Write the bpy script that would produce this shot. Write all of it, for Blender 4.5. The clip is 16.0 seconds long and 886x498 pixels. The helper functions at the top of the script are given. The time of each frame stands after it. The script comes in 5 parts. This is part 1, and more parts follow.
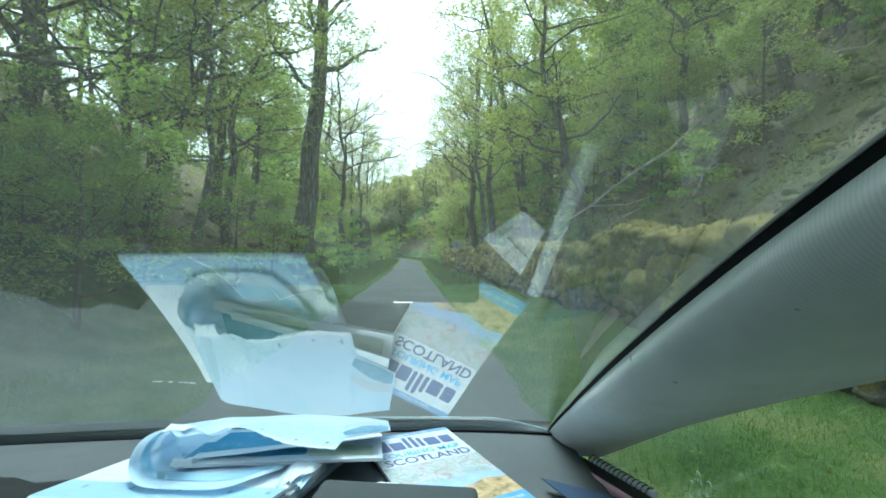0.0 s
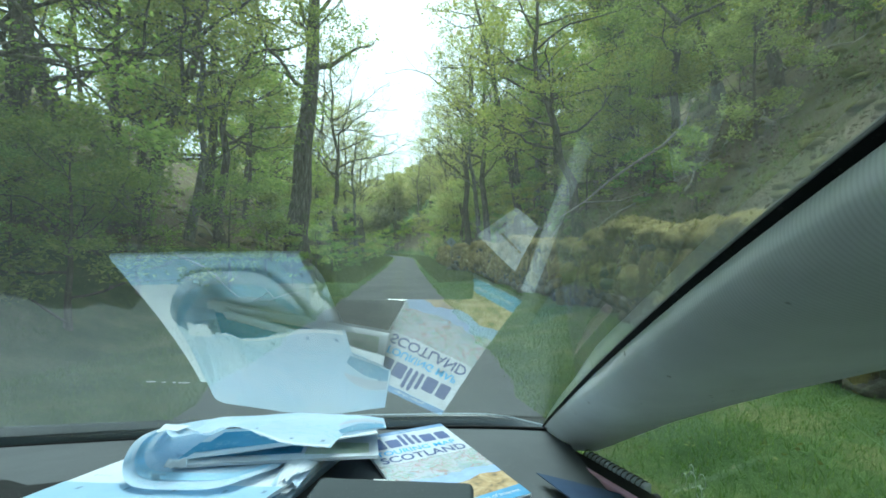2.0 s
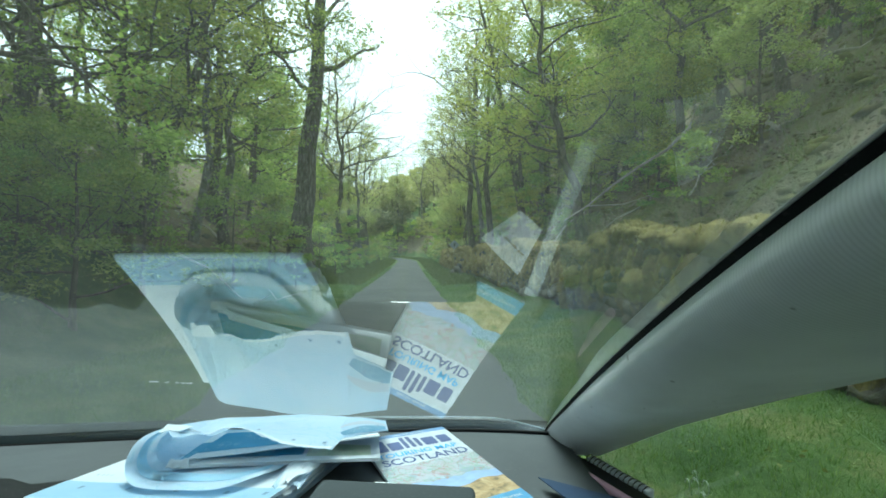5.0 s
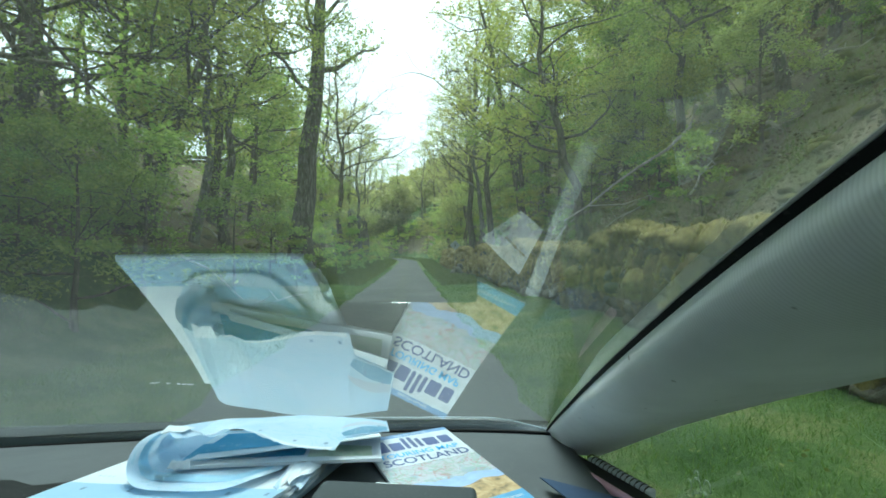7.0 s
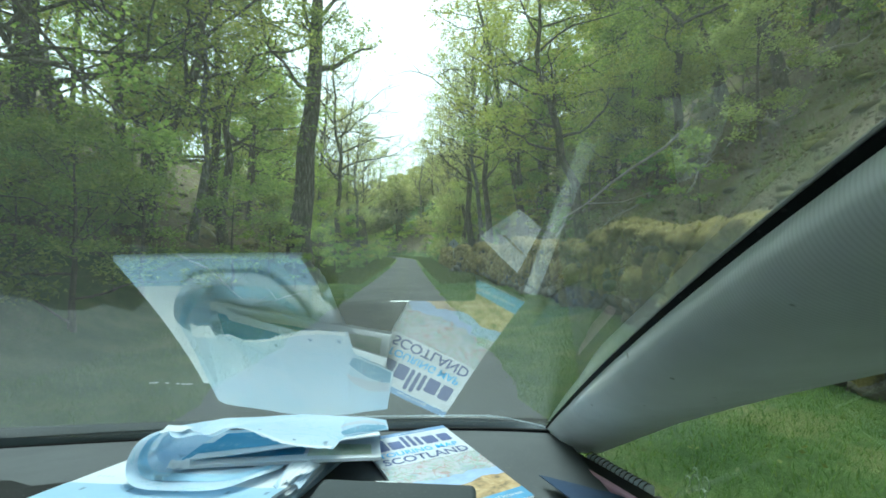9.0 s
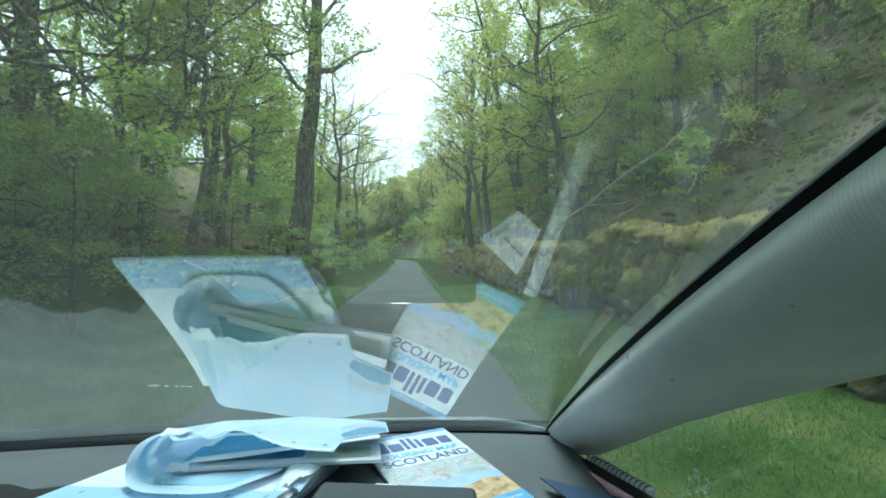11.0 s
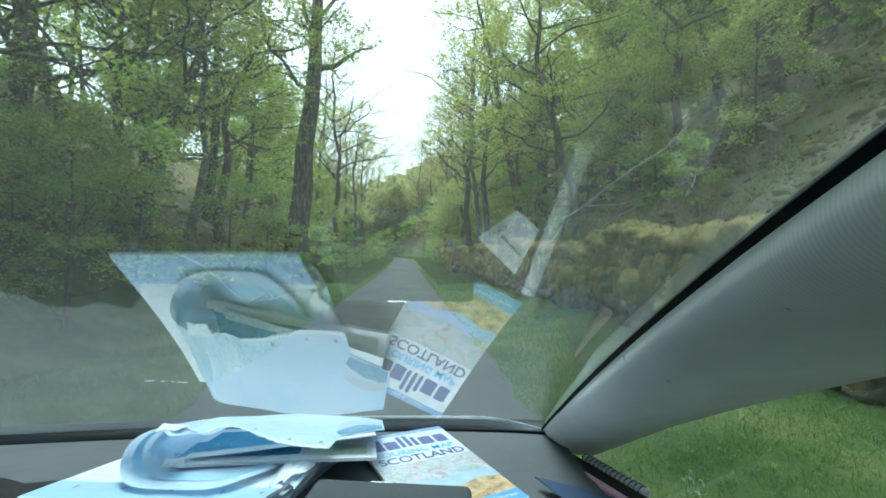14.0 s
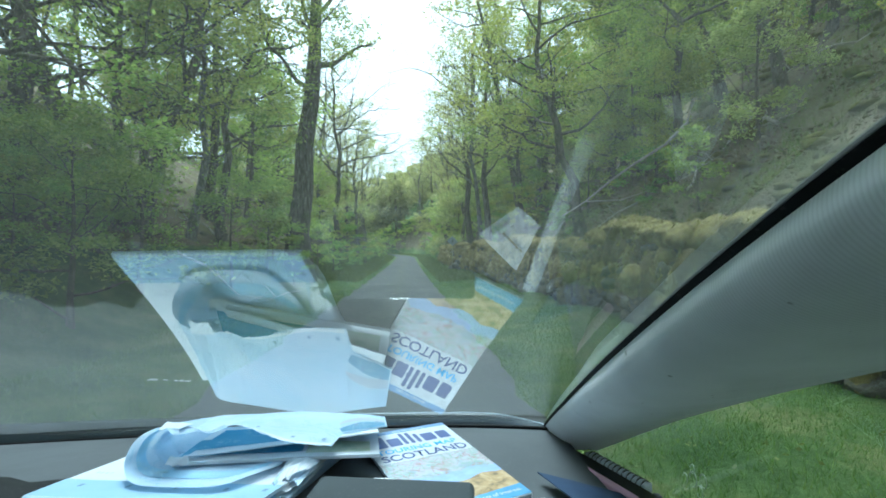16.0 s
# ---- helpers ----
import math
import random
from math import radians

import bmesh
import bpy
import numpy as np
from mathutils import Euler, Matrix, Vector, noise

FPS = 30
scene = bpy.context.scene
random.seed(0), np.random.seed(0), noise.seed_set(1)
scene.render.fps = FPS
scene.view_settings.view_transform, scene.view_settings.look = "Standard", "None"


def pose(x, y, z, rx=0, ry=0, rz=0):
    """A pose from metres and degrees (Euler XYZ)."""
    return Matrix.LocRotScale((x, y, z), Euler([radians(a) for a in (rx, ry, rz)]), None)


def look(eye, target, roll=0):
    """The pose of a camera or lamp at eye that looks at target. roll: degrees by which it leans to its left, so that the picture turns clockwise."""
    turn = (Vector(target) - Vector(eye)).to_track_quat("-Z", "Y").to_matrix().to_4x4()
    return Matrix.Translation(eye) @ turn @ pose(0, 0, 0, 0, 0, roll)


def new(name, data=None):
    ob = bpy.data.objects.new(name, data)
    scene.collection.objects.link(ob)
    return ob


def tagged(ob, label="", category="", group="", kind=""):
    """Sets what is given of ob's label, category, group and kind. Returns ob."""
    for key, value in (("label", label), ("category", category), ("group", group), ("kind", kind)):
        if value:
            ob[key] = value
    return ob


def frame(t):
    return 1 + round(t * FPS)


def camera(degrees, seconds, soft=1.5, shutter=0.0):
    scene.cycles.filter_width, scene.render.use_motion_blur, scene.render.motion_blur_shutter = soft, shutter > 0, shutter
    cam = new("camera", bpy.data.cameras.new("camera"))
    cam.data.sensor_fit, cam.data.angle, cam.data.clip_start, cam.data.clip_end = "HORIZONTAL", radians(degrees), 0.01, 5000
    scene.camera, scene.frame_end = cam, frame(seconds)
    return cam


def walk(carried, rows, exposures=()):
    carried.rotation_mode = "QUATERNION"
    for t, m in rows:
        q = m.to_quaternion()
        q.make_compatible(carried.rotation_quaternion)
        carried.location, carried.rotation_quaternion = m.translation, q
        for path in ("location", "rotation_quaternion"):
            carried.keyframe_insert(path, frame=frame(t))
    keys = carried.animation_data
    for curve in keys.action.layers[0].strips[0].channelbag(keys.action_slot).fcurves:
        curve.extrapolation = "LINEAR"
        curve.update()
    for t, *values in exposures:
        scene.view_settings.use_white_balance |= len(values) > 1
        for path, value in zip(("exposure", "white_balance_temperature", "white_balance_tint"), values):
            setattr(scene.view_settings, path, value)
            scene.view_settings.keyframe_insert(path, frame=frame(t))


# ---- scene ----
C_EYE = (0.0, 0.0, 1.25)
cam = camera(88.0, 16.0, soft=1.75)

# time, turn (yaw), tilt (pitch), roll: a camera propped on the dashboard, trembling a little
TREMBLE = [
    (0.0, -3.79, 1.27, -0.45), (0.5, -4.13, 1.52, -0.62), (1.0, -4.55, 1.03, -0.63), (1.5, -4.58, 1.72, 0.08),
    (2.0, -4.51, 0.91, 0.02), (2.5, -4.22, 1.37, -0.21), (3.0, -4.23, 1.19, -0.56), (3.5, -4.19, 1.22, -0.78),
    (4.0, -4.05, 1.09, -0.57), (4.8, -4.12, 1.2, -0.4), (5.6, -4.1, 1.3, -0.45), (6.5, -4.17, 1.21, -0.32),
    (7.0, -4.03, 1.28, -0.23), (7.5, -4.05, 1.29, -0.24), (8.0, -4.11, 1.37, -0.43), (8.5, -4.2, 1.4, -0.29),
    (9.0, -4.2, 1.1, 0.0), (9.8, -4.15, 1.25, -0.1), (10.6, -4.2, 1.3, 0.05), (11.5, -4.26, 1.39, 0.16),
    (12.0, -4.06, 1.35, -0.15), (12.5, -4.06, 1.19, -0.58), (13.0, -4.07, 1.33, -0.21), (13.5, -4.37, 1.39, -0.2),
    (14.0, -4.48, 1.18, -0.58), (14.5, -4.36, 1.37, -0.76), (15.0, -4.35, 1.54, -0.29), (15.5, -4.31, 1.38, -0.12),
    (16.0, -4.34, 0.79, -0.12)]
walk(cam, [(t, pose(*C_EYE, 90 + p, r, y)) for t, y, p, r in TREMBLE], exposures=[(0, 1.25, 5400, -10), (1.5, 1.11, 5400, -11), (3, 1.02, 5580, -12), (7, 1.05, 5650, -12), (9, 1.06, 5650, -12), (11.5, 1.12, 5430, -10), (12.5, 1.1, 5450, -9), (14, 1.14, 5450, -6), (15, 1.2, 5350, -5), (16, 1.17, 5200, -6)])

# ---- overcast daylight ----
SUN_UP, SUN_ROUND = radians(64), radians(-12)
world = bpy.data.worlds.new("overcast_sky")
scene.world = world
world.use_nodes = True
wn, wl = world.node_tree.nodes, world.node_tree.links
wn.clear()
sky = wn.new("ShaderNodeTexSky")
sky.sky_type, sky.sun_disc, sky.sun_elevation, sky.sun_rotation = "NISHITA", False, SUN_UP, SUN_ROUND
sky.air_density, sky.dust_density = 1.0, 4.0
grey = wn.new("ShaderNodeHueSaturation")
grey.inputs["Saturation"].default_value = 0.22
bg = wn.new("ShaderNodeBackground")
bg.inputs["Strength"].default_value = 0.15
wout = wn.new("ShaderNodeOutputWorld")
wl.new(sky.outputs[0], grey.inputs["Color"])
wl.new(grey.outputs[0], bg.inputs["Color"])
wl.new(bg.outputs[0], wout.inputs["Surface"])

sun_data = bpy.data.lights.new("sun", "SUN")
sun_data.energy, sun_data.angle, sun_data.color = 1.5, radians(40), (1.0, 0.97, 0.92)
sun = new("sun", sun_data)
sun.matrix_world = look((0, 0, 60), (0 - 40 * math.sin(SUN_ROUND) / math.tan(SUN_UP), -40 * math.cos(SUN_ROUND) / math.tan(SUN_UP), 20))

# ---- materials ----


class Mat:
    """A node material with short ways to add nodes."""

    def __init__(self, name):
        self.m = bpy.data.materials.new(name)
        self.m.use_nodes = True
        self.t = self.m.node_tree
        self.t.nodes.clear()
        self.out = self.t.nodes.new("ShaderNodeOutputMaterial")

    def n(self, kind, **sets):
        nd = self.t.nodes.new(kind)
        for k, v in sets.items():
            nd.inputs[k.replace("_", " ")].default_value = v
        return nd

    def l(self, a, b):
        self.t.links.new(a, b)

    def coords(self, scale=(1, 1, 1), world_space=False):
        mp = self.n("ShaderNodeMapping", Scale=scale)
        if world_space:
            self.l(self.n("ShaderNodeNewGeometry").outputs["Position"], mp.inputs[0])
        else:
            self.l(self.n("ShaderNodeTexCoord").outputs["Object"], mp.inputs[0])
        return mp.outputs[0]

    def noise(self, scale, detail=4.0, at=None, rough=0.55, distort=0.0):
        nd = self.n("ShaderNodeTexNoise", Scale=scale, Detail=detail, Roughness=rough, Distortion=distort)
        if at is not None:
            self.l(at, nd.inputs["Vector"])
        return nd.outputs["Fac"]

    def ramp(self, fac, stops):
        nd = self.n("ShaderNodeValToRGB")
        el = nd.color_ramp.elements
        while len(el) < len(stops):
            el.new(0.5)
        for e, (p, c) in zip(el, stops):
            e.position, e.color = p, (*c, 1) if len(c) == 3 else c
        self.l(fac, nd.inputs[0])
        return nd.outputs[0]

    def mix(self, fac, a, b, how="MIX"):
        nd = self.t.nodes.new("ShaderNodeMix")
        nd.data_type, nd.blend_type = "RGBA", how
        for s, v in ((nd.inputs[0], fac), (nd.inputs[6], a), (nd.inputs[7], b)):
            if hasattr(v, "is_linked"):
                self.l(v, s)
            elif isinstance(v, (int, float)):
                s.default_value = v
            else:
                s.default_value = (*v, 1)
        return nd.outputs[2]

    def bump(self, height, strength, dist=0.01, normal=None):
        nd = self.n("ShaderNodeBump", Strength=strength, Distance=dist)
        self.l(height, nd.inputs["Height"])
        if normal is not None:
            self.l(normal, nd.inputs["Normal"])
        return nd.outputs[0]

    def math(self, op, a, b=0.0):
        nd = self.t.nodes.new("ShaderNodeMath")
        nd.operation = op
        for s, v in zip(nd.inputs, (a, b)):
            if hasattr(v, "is_linked"):
                self.l(v, s)
            else:
                s.default_value = v
        return nd.outputs[0]

    def surface(self, color, rough=0.8, metal=0.0, normal=None, spec=0.4):
        b = self.n("ShaderNodeBsdfPrincipled", Metallic=metal)
        b.inputs["Specular IOR Level"].default_value = spec
        for s, v in ((b.inputs["Base Color"], color), (b.inputs["Roughness"], rough)):
            if hasattr(v, "is_linked"):
                self.l(v, s)
            elif isinstance(v, (int, float)):
                s.default_value = v
            else:
                s.default_value = (*v, 1)
        if normal is not None:
            self.l(normal, b.inputs["Normal"])
        self.l(b.outputs[0], self.out.inputs["Surface"])
        return self.m


def leaf_material(name, dark, mid, light, through_share=0.5):
    """Leaves: colour by leaf and by tree, some light passing through."""
    m = Mat(name)
    isl = m.n("ShaderNodeNewGeometry").outputs["Random Per Island"]
    obr = m.n("ShaderNodeObjectInfo").outputs["Random"]
    col = m.ramp(isl, [(0.0, dark), (0.55, mid), (1.0, light)])
    hue = m.n("ShaderNodeHueSaturation", Saturation=1.0)
    m.l(m.math("ADD", m.math("MULTIPLY", obr, 0.05), 0.475), hue.inputs["Hue"])
    m.l(m.math("ADD", m.math("MULTIPLY", obr, 0.35), 0.8), hue.inputs["Value"])
    m.l(col, hue.inputs["Color"])
    d = m.n("ShaderNodeBsdfPrincipled", Roughness=0.55)
    d.inputs["Specular IOR Level"].default_value = 0.25
    t = m.n("ShaderNodeBsdfTranslucent")
    m.l(hue.outputs[0], d.inputs["Base Color"])
    warm = m.mix(1.0, hue.outputs[0], (1.3, 1.3, 0.8), "MULTIPLY")
    m.l(warm, t.inputs["Color"])
    mx = m.n("ShaderNodeMixShader", Fac=through_share)
    m.l(d.outputs[0], mx.inputs[1])
    m.l(t.outputs[0], mx.inputs[2])
    m.l(mx.outputs[0], m.out.inputs["Surface"])
    return m.m


def mottled(name, a, b, scale, rough=0.85, bump=0.3, bump_scale=None, dist=0.01, world_space=False, detail=6.0, third=None, spec=0.3):
    """A surface of two or three colours mixed at two scales, with a fine relief."""
    m = Mat(name)
    at = m.coords(world_space=world_space)
    f1 = m.noise(scale, detail, at)
    f2 = m.noise(scale * 7.3, 3.0, at)
    f = m.math("ADD", m.math("MULTIPLY", f1, 0.7), m.math("MULTIPLY", f2, 0.3))
    stops = [(0.36, a), (0.64, b)] if third is None else [(0.34, a), (0.52, b), (0.68, third)]
    col = m.ramp(f, stops)
    nrm = m.bump(m.noise(bump_scale or scale * 6, 5.0, at), bump, dist)
    return m.surface(col, rough, 0.0, nrm, spec)


def asphalt_material():
    m = Mat("worn_asphalt")
    at = m.coords(world_space=True)
    big = m.noise(0.5, 4.0, at)
    fine = m.noise(85.0, 3.0, at)
    col = m.ramp(m.math("ADD", m.math("MULTIPLY", big, 0.55), m.math("MULTIPLY", fine, 0.45)),
                 [(0.35, (0.046, 0.048, 0.05)), (0.5, (0.068, 0.07, 0.07)), (0.68, (0.11, 0.11, 0.106))])
    # worn middle with a film of moss and grit between the wheel tracks
    sep = m.n("ShaderNodeSeparateXYZ")
    m.l(at, sep.inputs[0])
    mid = m.math("ABSOLUTE", m.math("ADD", sep.outputs[0], 0.35))
    band = m.ramp(mid, [(0.0, (1, 1, 1)), (0.42, (0, 0, 0))])
    patch = m.math("MULTIPLY", band, m.noise(2.2, 5.0, at))
    col = m.mix(m.math("MULTIPLY", patch, 0.7), col, (0.075, 0.08, 0.055))
    return m.surface(col, 0.85, 0.0, m.bump(fine, 0.5, 0.006), 0.3)


def ground_material():
    """Grass on the verges, leaf litter and moss under the trees; the share of litter comes with the mesh."""
    m = Mat("verge_and_forest_floor")
    at = m.coords(world_space=True)
    att = m.t.nodes.new("ShaderNodeAttribute")
    att.attribute_name = "litter"
    g = m.ramp(m.math("ADD", m.math("MULTIPLY", m.noise(1.3, 5.0, at), 0.75), m.math("MULTIPLY", m.noise(22.0, 4.0, at), 0.25)),
               [(0.36, (0.05, 0.094, 0.026)), (0.5, (0.09, 0.145, 0.04)), (0.66, (0.19, 0.205, 0.078))])
    lit = m.ramp(m.math("ADD", m.math("MULTIPLY", m.noise(1.1, 6.0, at), 0.5), m.math("MULTIPLY", m.noise(26.0, 5.0, at), 0.5)),
                 [(0.34, (0.085, 0.067, 0.04)), (0.5, (0.18, 0.15, 0.09)), (0.68, (0.33, 0.28, 0.19))])
    moss = m.ramp(m.noise(0.7, 6.0, at), [(0.5, (0, 0, 0)), (0.62, (1, 1, 1))])
    lit = m.mix(m.math("MULTIPLY", moss, 0.8), lit, (0.16, 0.165, 0.05))
    share = m.ramp(m.math("ADD", att.outputs["Fac"], m.math("MULTIPLY", m.math("SUBTRACT", m.noise(1.6, 5.0, at), 0.5), 0.9)),
                   [(0.4, (0, 0, 0)), (0.6, (1, 1, 1))])
    col = m.mix(share, g, lit)
    nrm = m.bump(m.noise(16.0, 8.0, at, 0.7), 0.9, 0.08)
    return m.surface(col, 0.95, 0.0, nrm, 0.15)


def bark_material(name, a, b, c):
    m = Mat(name)
    at = m.coords((1, 1, 0.22))
    v = m.noise(14.0, 7.0, at, 0.65)
    col = m.ramp(v, [(0.32, a), (0.5, b), (0.7, c)])
    lich = m.ramp(m.noise(2.4, 5.0, m.coords()), [(0.52, (0, 0, 0)), (0.66, (1, 1, 1))])
    col = m.mix(m.math("MULTIPLY", lich, 0.6), col, (0.1, 0.12, 0.045))
    return m.surface(col, 0.92, 0.0, m.bump(v, 0.9, 0.03), 0.2)


def fabric_material(name, color, rib=920.0):
    """A fine ribbed cloth lining."""
    m = Mat(name)
    at = m.coords()
    w = m.n("ShaderNodeTexWave", Scale=rib / 6.3, Distortion=0.6, Detail=1.0)
    w.bands_direction = "Y"
    m.l(at, w.inputs["Vector"])
    spots = m.ramp(m.noise(130.0, 0.0, at), [(0.15, (0.6, 0.6, 0.6)), (0.17, (1, 1, 1))])
    soft = m.ramp(m.noise(9.0, 3.0, at), [(0.3, tuple(c * 0.9 for c in color)), (0.7, tuple(c * 1.08 for c in color))])
    col = m.mix(1.0, soft, spots, "MULTIPLY")
    col = m.mix(1.0, col, m.ramp(w.outputs["Fac"], [(0.1, (0.93, 0.93, 0.93)), (0.6, (1, 1, 1))]), "MULTIPLY")
    return m.surface(col, 0.9, 0.0, m.bump(m.math("ADD", w.outputs["Fac"], m.noise(600.0, 2.0, at)), 0.2, 0.0004), 0.12)


def plastic_material(name, color, grain=900.0, rough=0.55, bump=0.25, spec=0.4):
    m = Mat(name)
    at = m.coords()
    col = m.ramp(m.noise(6.0, 5.0, at), [(0.3, tuple(c * 0.86 for c in color)), (0.7, tuple(c * 1.12 for c in color))])
    dust = m.ramp(m.noise(260.0, 2.0, at), [(0.62, (0, 0, 0)), (0.72, (1, 1, 1))])
    col = m.mix(m.math("MULTIPLY", dust, 0.04), col, (0.5, 0.49, 0.45))
    return m.surface(col, rough, 0.0, m.bump(m.noise(grain, 3.0, at), bump, 0.0006), spec)


def glass_material(name, tint, dust_share, dust_color):
    """A thin pane: both faces mirror by Fresnel's law, the rest passes through a film of dust."""
    m = Mat(name)
    fr = m.n("ShaderNodeFresnel", IOR=1.52).outputs[0]
    both = m.math("DIVIDE", m.math("MULTIPLY", fr, 2.0), m.math("ADD", fr, 1.0))
    clear = m.n("ShaderNodeBsdfTransparent", Color=(*tint, 1))
    gloss = m.n("ShaderNodeBsdfGlossy", Roughness=0.0, Color=(0.97, 0.99, 1.0, 1))
    haze = m.n("ShaderNodeBsdfDiffuse", Color=(*dust_color, 1))
    haze2 = m.n("ShaderNodeBsdfTranslucent", Color=(*dust_color, 1))
    hz = m.n("ShaderNodeMixShader", Fac=0.5)
    m.l(haze.outputs[0], hz.inputs[1])
    m.l(haze2.outputs[0], hz.inputs[2])
    at = m.coords()
    film = m.math("ADD", m.math("MULTIPLY", m.noise(5.0, 5.0, at, 0.6, 0.6), dust_share * 1.2), dust_share * 0.4)
    mx = m.n("ShaderNodeMixShader")
    m.l(film, mx.inputs[0])
    m.l(clear.outputs[0], mx.inputs[1])
    m.l(hz.outputs[0], mx.inputs[2])
    top = m.n("ShaderNodeMixShader")
    m.l(both, top.inputs[0])
    m.l(mx.outputs[0], top.inputs[1])
    m.l(gloss.outputs[0], top.inputs[2])
    m.l(top.outputs[0], m.out.inputs["Surface"])
    return m.m


def paper_material(name, a, b, scale=30.0, lines=None, rough=0.55):
    """Printed map paper: a soft two-tone print, faint drawn lines and creases."""
    m = Mat(name)
    at = m.coords()
    col = m.ramp(m.noise(scale, 4.0, at), [(0.38, a), (0.62, b)])
    if lines:
        edge = m.ramp(m.math("ABSOLUTE", m.math("SUBTRACT", m.noise(scale * 1.4, 5.0, at, 0.6, 1.2), 0.5)),
                      [(0.004, (1, 1, 1)), (0.012, (0, 0, 0))])
        col = m.mix(m.math("MULTIPLY", edge, 0.55), col, lines)
    m.surface(col, rough, 0.0, m.bump(m.noise(28.0, 4.0, at), 0.25, 0.004), 0.35)
    solid = m.out.inputs["Surface"].links[0].from_socket
    lit = m.n("ShaderNodeBsdfTranslucent")
    m.l(col, lit.inputs["Color"])
    both = m.n("ShaderNodeMixShader", Fac=0.46)
    m.l(solid, both.inputs[1])
    m.l(lit.outputs[0], both.inputs[2])
    m.l(both.outputs[0], m.out.inputs["Surface"])
    return m.m


M_ROAD, M_GROUND = asphalt_material(), ground_material()
M_BARK = bark_material("grey_brown_bark", (0.049, 0.041, 0.03), (0.135, 0.116, 0.086), (0.27, 0.243, 0.196))
M_BARK_PALE = bark_material("pale_birch_bark", (0.07, 0.06, 0.05), (0.19, 0.18, 0.155), (0.38, 0.36, 0.32))
M_LITTER = leaf_material("dead_leaf_litter", (0.081, 0.057, 0.034), (0.184, 0.144, 0.086), (0.345, 0.287, 0.196), 0.1)
M_DEAD = mottled("bleached_dead_wood", (0.3, 0.27, 0.22), (0.58, 0.53, 0.45), 6.0, 0.9)
M_LEAF = leaf_material("spring_leaves", (0.165, 0.232, 0.063), (0.275, 0.36, 0.102), (0.427, 0.499, 0.163))
M_LEAF_DARK = leaf_material("deep_green_leaves", (0.128, 0.2, 0.059), (0.213, 0.304, 0.09), (0.329, 0.406, 0.128))
M_LEAF_LIGHT = leaf_material("young_yellow_green_leaves", (0.22, 0.273, 0.073), (0.36, 0.412, 0.114), (0.525, 0.539, 0.173))
# haze over the farther trees is put into these two paler leaf colours
M_LEAF_FAR = leaf_material("haze_paled_far_leaves", (0.27, 0.281, 0.15), (0.4, 0.403, 0.23), (0.54, 0.514, 0.32))
M_LEAF_PALE = leaf_material("haze_paled_leaves", (0.278, 0.304, 0.13), (0.424, 0.443, 0.194), (0.581, 0.571, 0.281))
M_GRASS = leaf_material("verge_grass", (0.1, 0.165, 0.045), (0.132, 0.2, 0.056), (0.19, 0.242, 0.082), 0.4)
M_MOSS_TUFT = leaf_material("moss_tufts", (0.115, 0.094, 0.03), (0.26, 0.21, 0.075), (0.42, 0.34, 0.14), 0.2)
M_MOSS = mottled("golden_green_moss", (0.12, 0.096, 0.034), (0.31, 0.245, 0.095), 7.0, 1.0, 1.0, 60.0, 0.03, True, 8.0, (0.44, 0.36, 0.14), 0.1)
M_TUSSOCK = mottled("olive_moss_and_litter", (0.095, 0.088, 0.034), (0.2, 0.185, 0.07), 5.0, 1.0, 1.0, 40.0, 0.03, True, 8.0, (0.3, 0.26, 0.12), 0.1)
# darker brown copy of the moss: shade on the wall face put into colour
M_MOSS_SHADE = mottled("brown_shaded_moss", (0.07, 0.056, 0.026), (0.17, 0.135, 0.065), 7.0, 1.0, 1.0, 60.0, 0.03, True, 8.0, (0.25, 0.2, 0.1), 0.1)
M_STONE = mottled("lichened_wall_stone", (0.055, 0.05, 0.038), (0.15, 0.138, 0.1), 5.0, 0.95, 0.8, 30.0, 0.02, True, 8.0, (0.1, 0.11, 0.04))
M_DASH = plastic_material("grey_dashboard_plastic", (0.086, 0.094, 0.1), 700.0, 0.7, 0.35, 0.15)
M_BLACK = plastic_material("black_trim_plastic", (0.012, 0.014, 0.016), 800.0, 0.5, 0.2)
M_DARK = plastic_material("dark_grey_plastic", (0.055, 0.06, 0.062), 700.0, 0.45, 0.2)
M_LIP = plastic_material("slate_grey_plastic", (0.034, 0.047, 0.058), 700.0, 0.22, 0.1, 1.0)
M_CASE = plastic_material("charcoal_case_plastic", (0.052, 0.061, 0.065), 700.0, 0.75, 0.2, 0.12)
M_RUBBER = plastic_material("black_rubber_seal", (0.006, 0.007, 0.008), 400.0, 0.7, 0.1, 0.2)
M_CLOTH = fabric_material("grey_pillar_cloth", (0.84, 0.87, 0.9))
M_ROOFCLOTH = fabric_material("pale_grey_headliner", (0.74, 0.74, 0.72))
M_SEAT = fabric_material("grey_seat_cloth", (0.34, 0.35, 0.36))
M_GLASS = glass_material("dusty_windscreen_glass", (0.92, 0.97, 0.94), 0.075, (0.6, 0.64, 0.58))
M_SIDEGLASS = glass_material("side_window_glass", (0.93, 0.97, 0.95), 0.03, (0.62, 0.66, 0.62))
M_GLINT_DASH = Mat("painted_dash_white").surface((0.92, 0.93, 0.93), 0.2, 0.0, None, 0.9)
M_CHROME = Mat("brushed_metal").surface((0.75, 0.76, 0.76), 0.25, 1.0)
M_PAPER = paper_material("pale_blue_map_paper", (0.55, 0.69, 0.83), (0.64, 0.75, 0.86), 9.0, (0.4, 0.62, 0.75))
M_PAPER_BLUE = paper_material("sea_blue_map_paper", (0.42, 0.66, 0.84), (0.5, 0.72, 0.87), 14.0, (0.6, 0.76, 0.82))
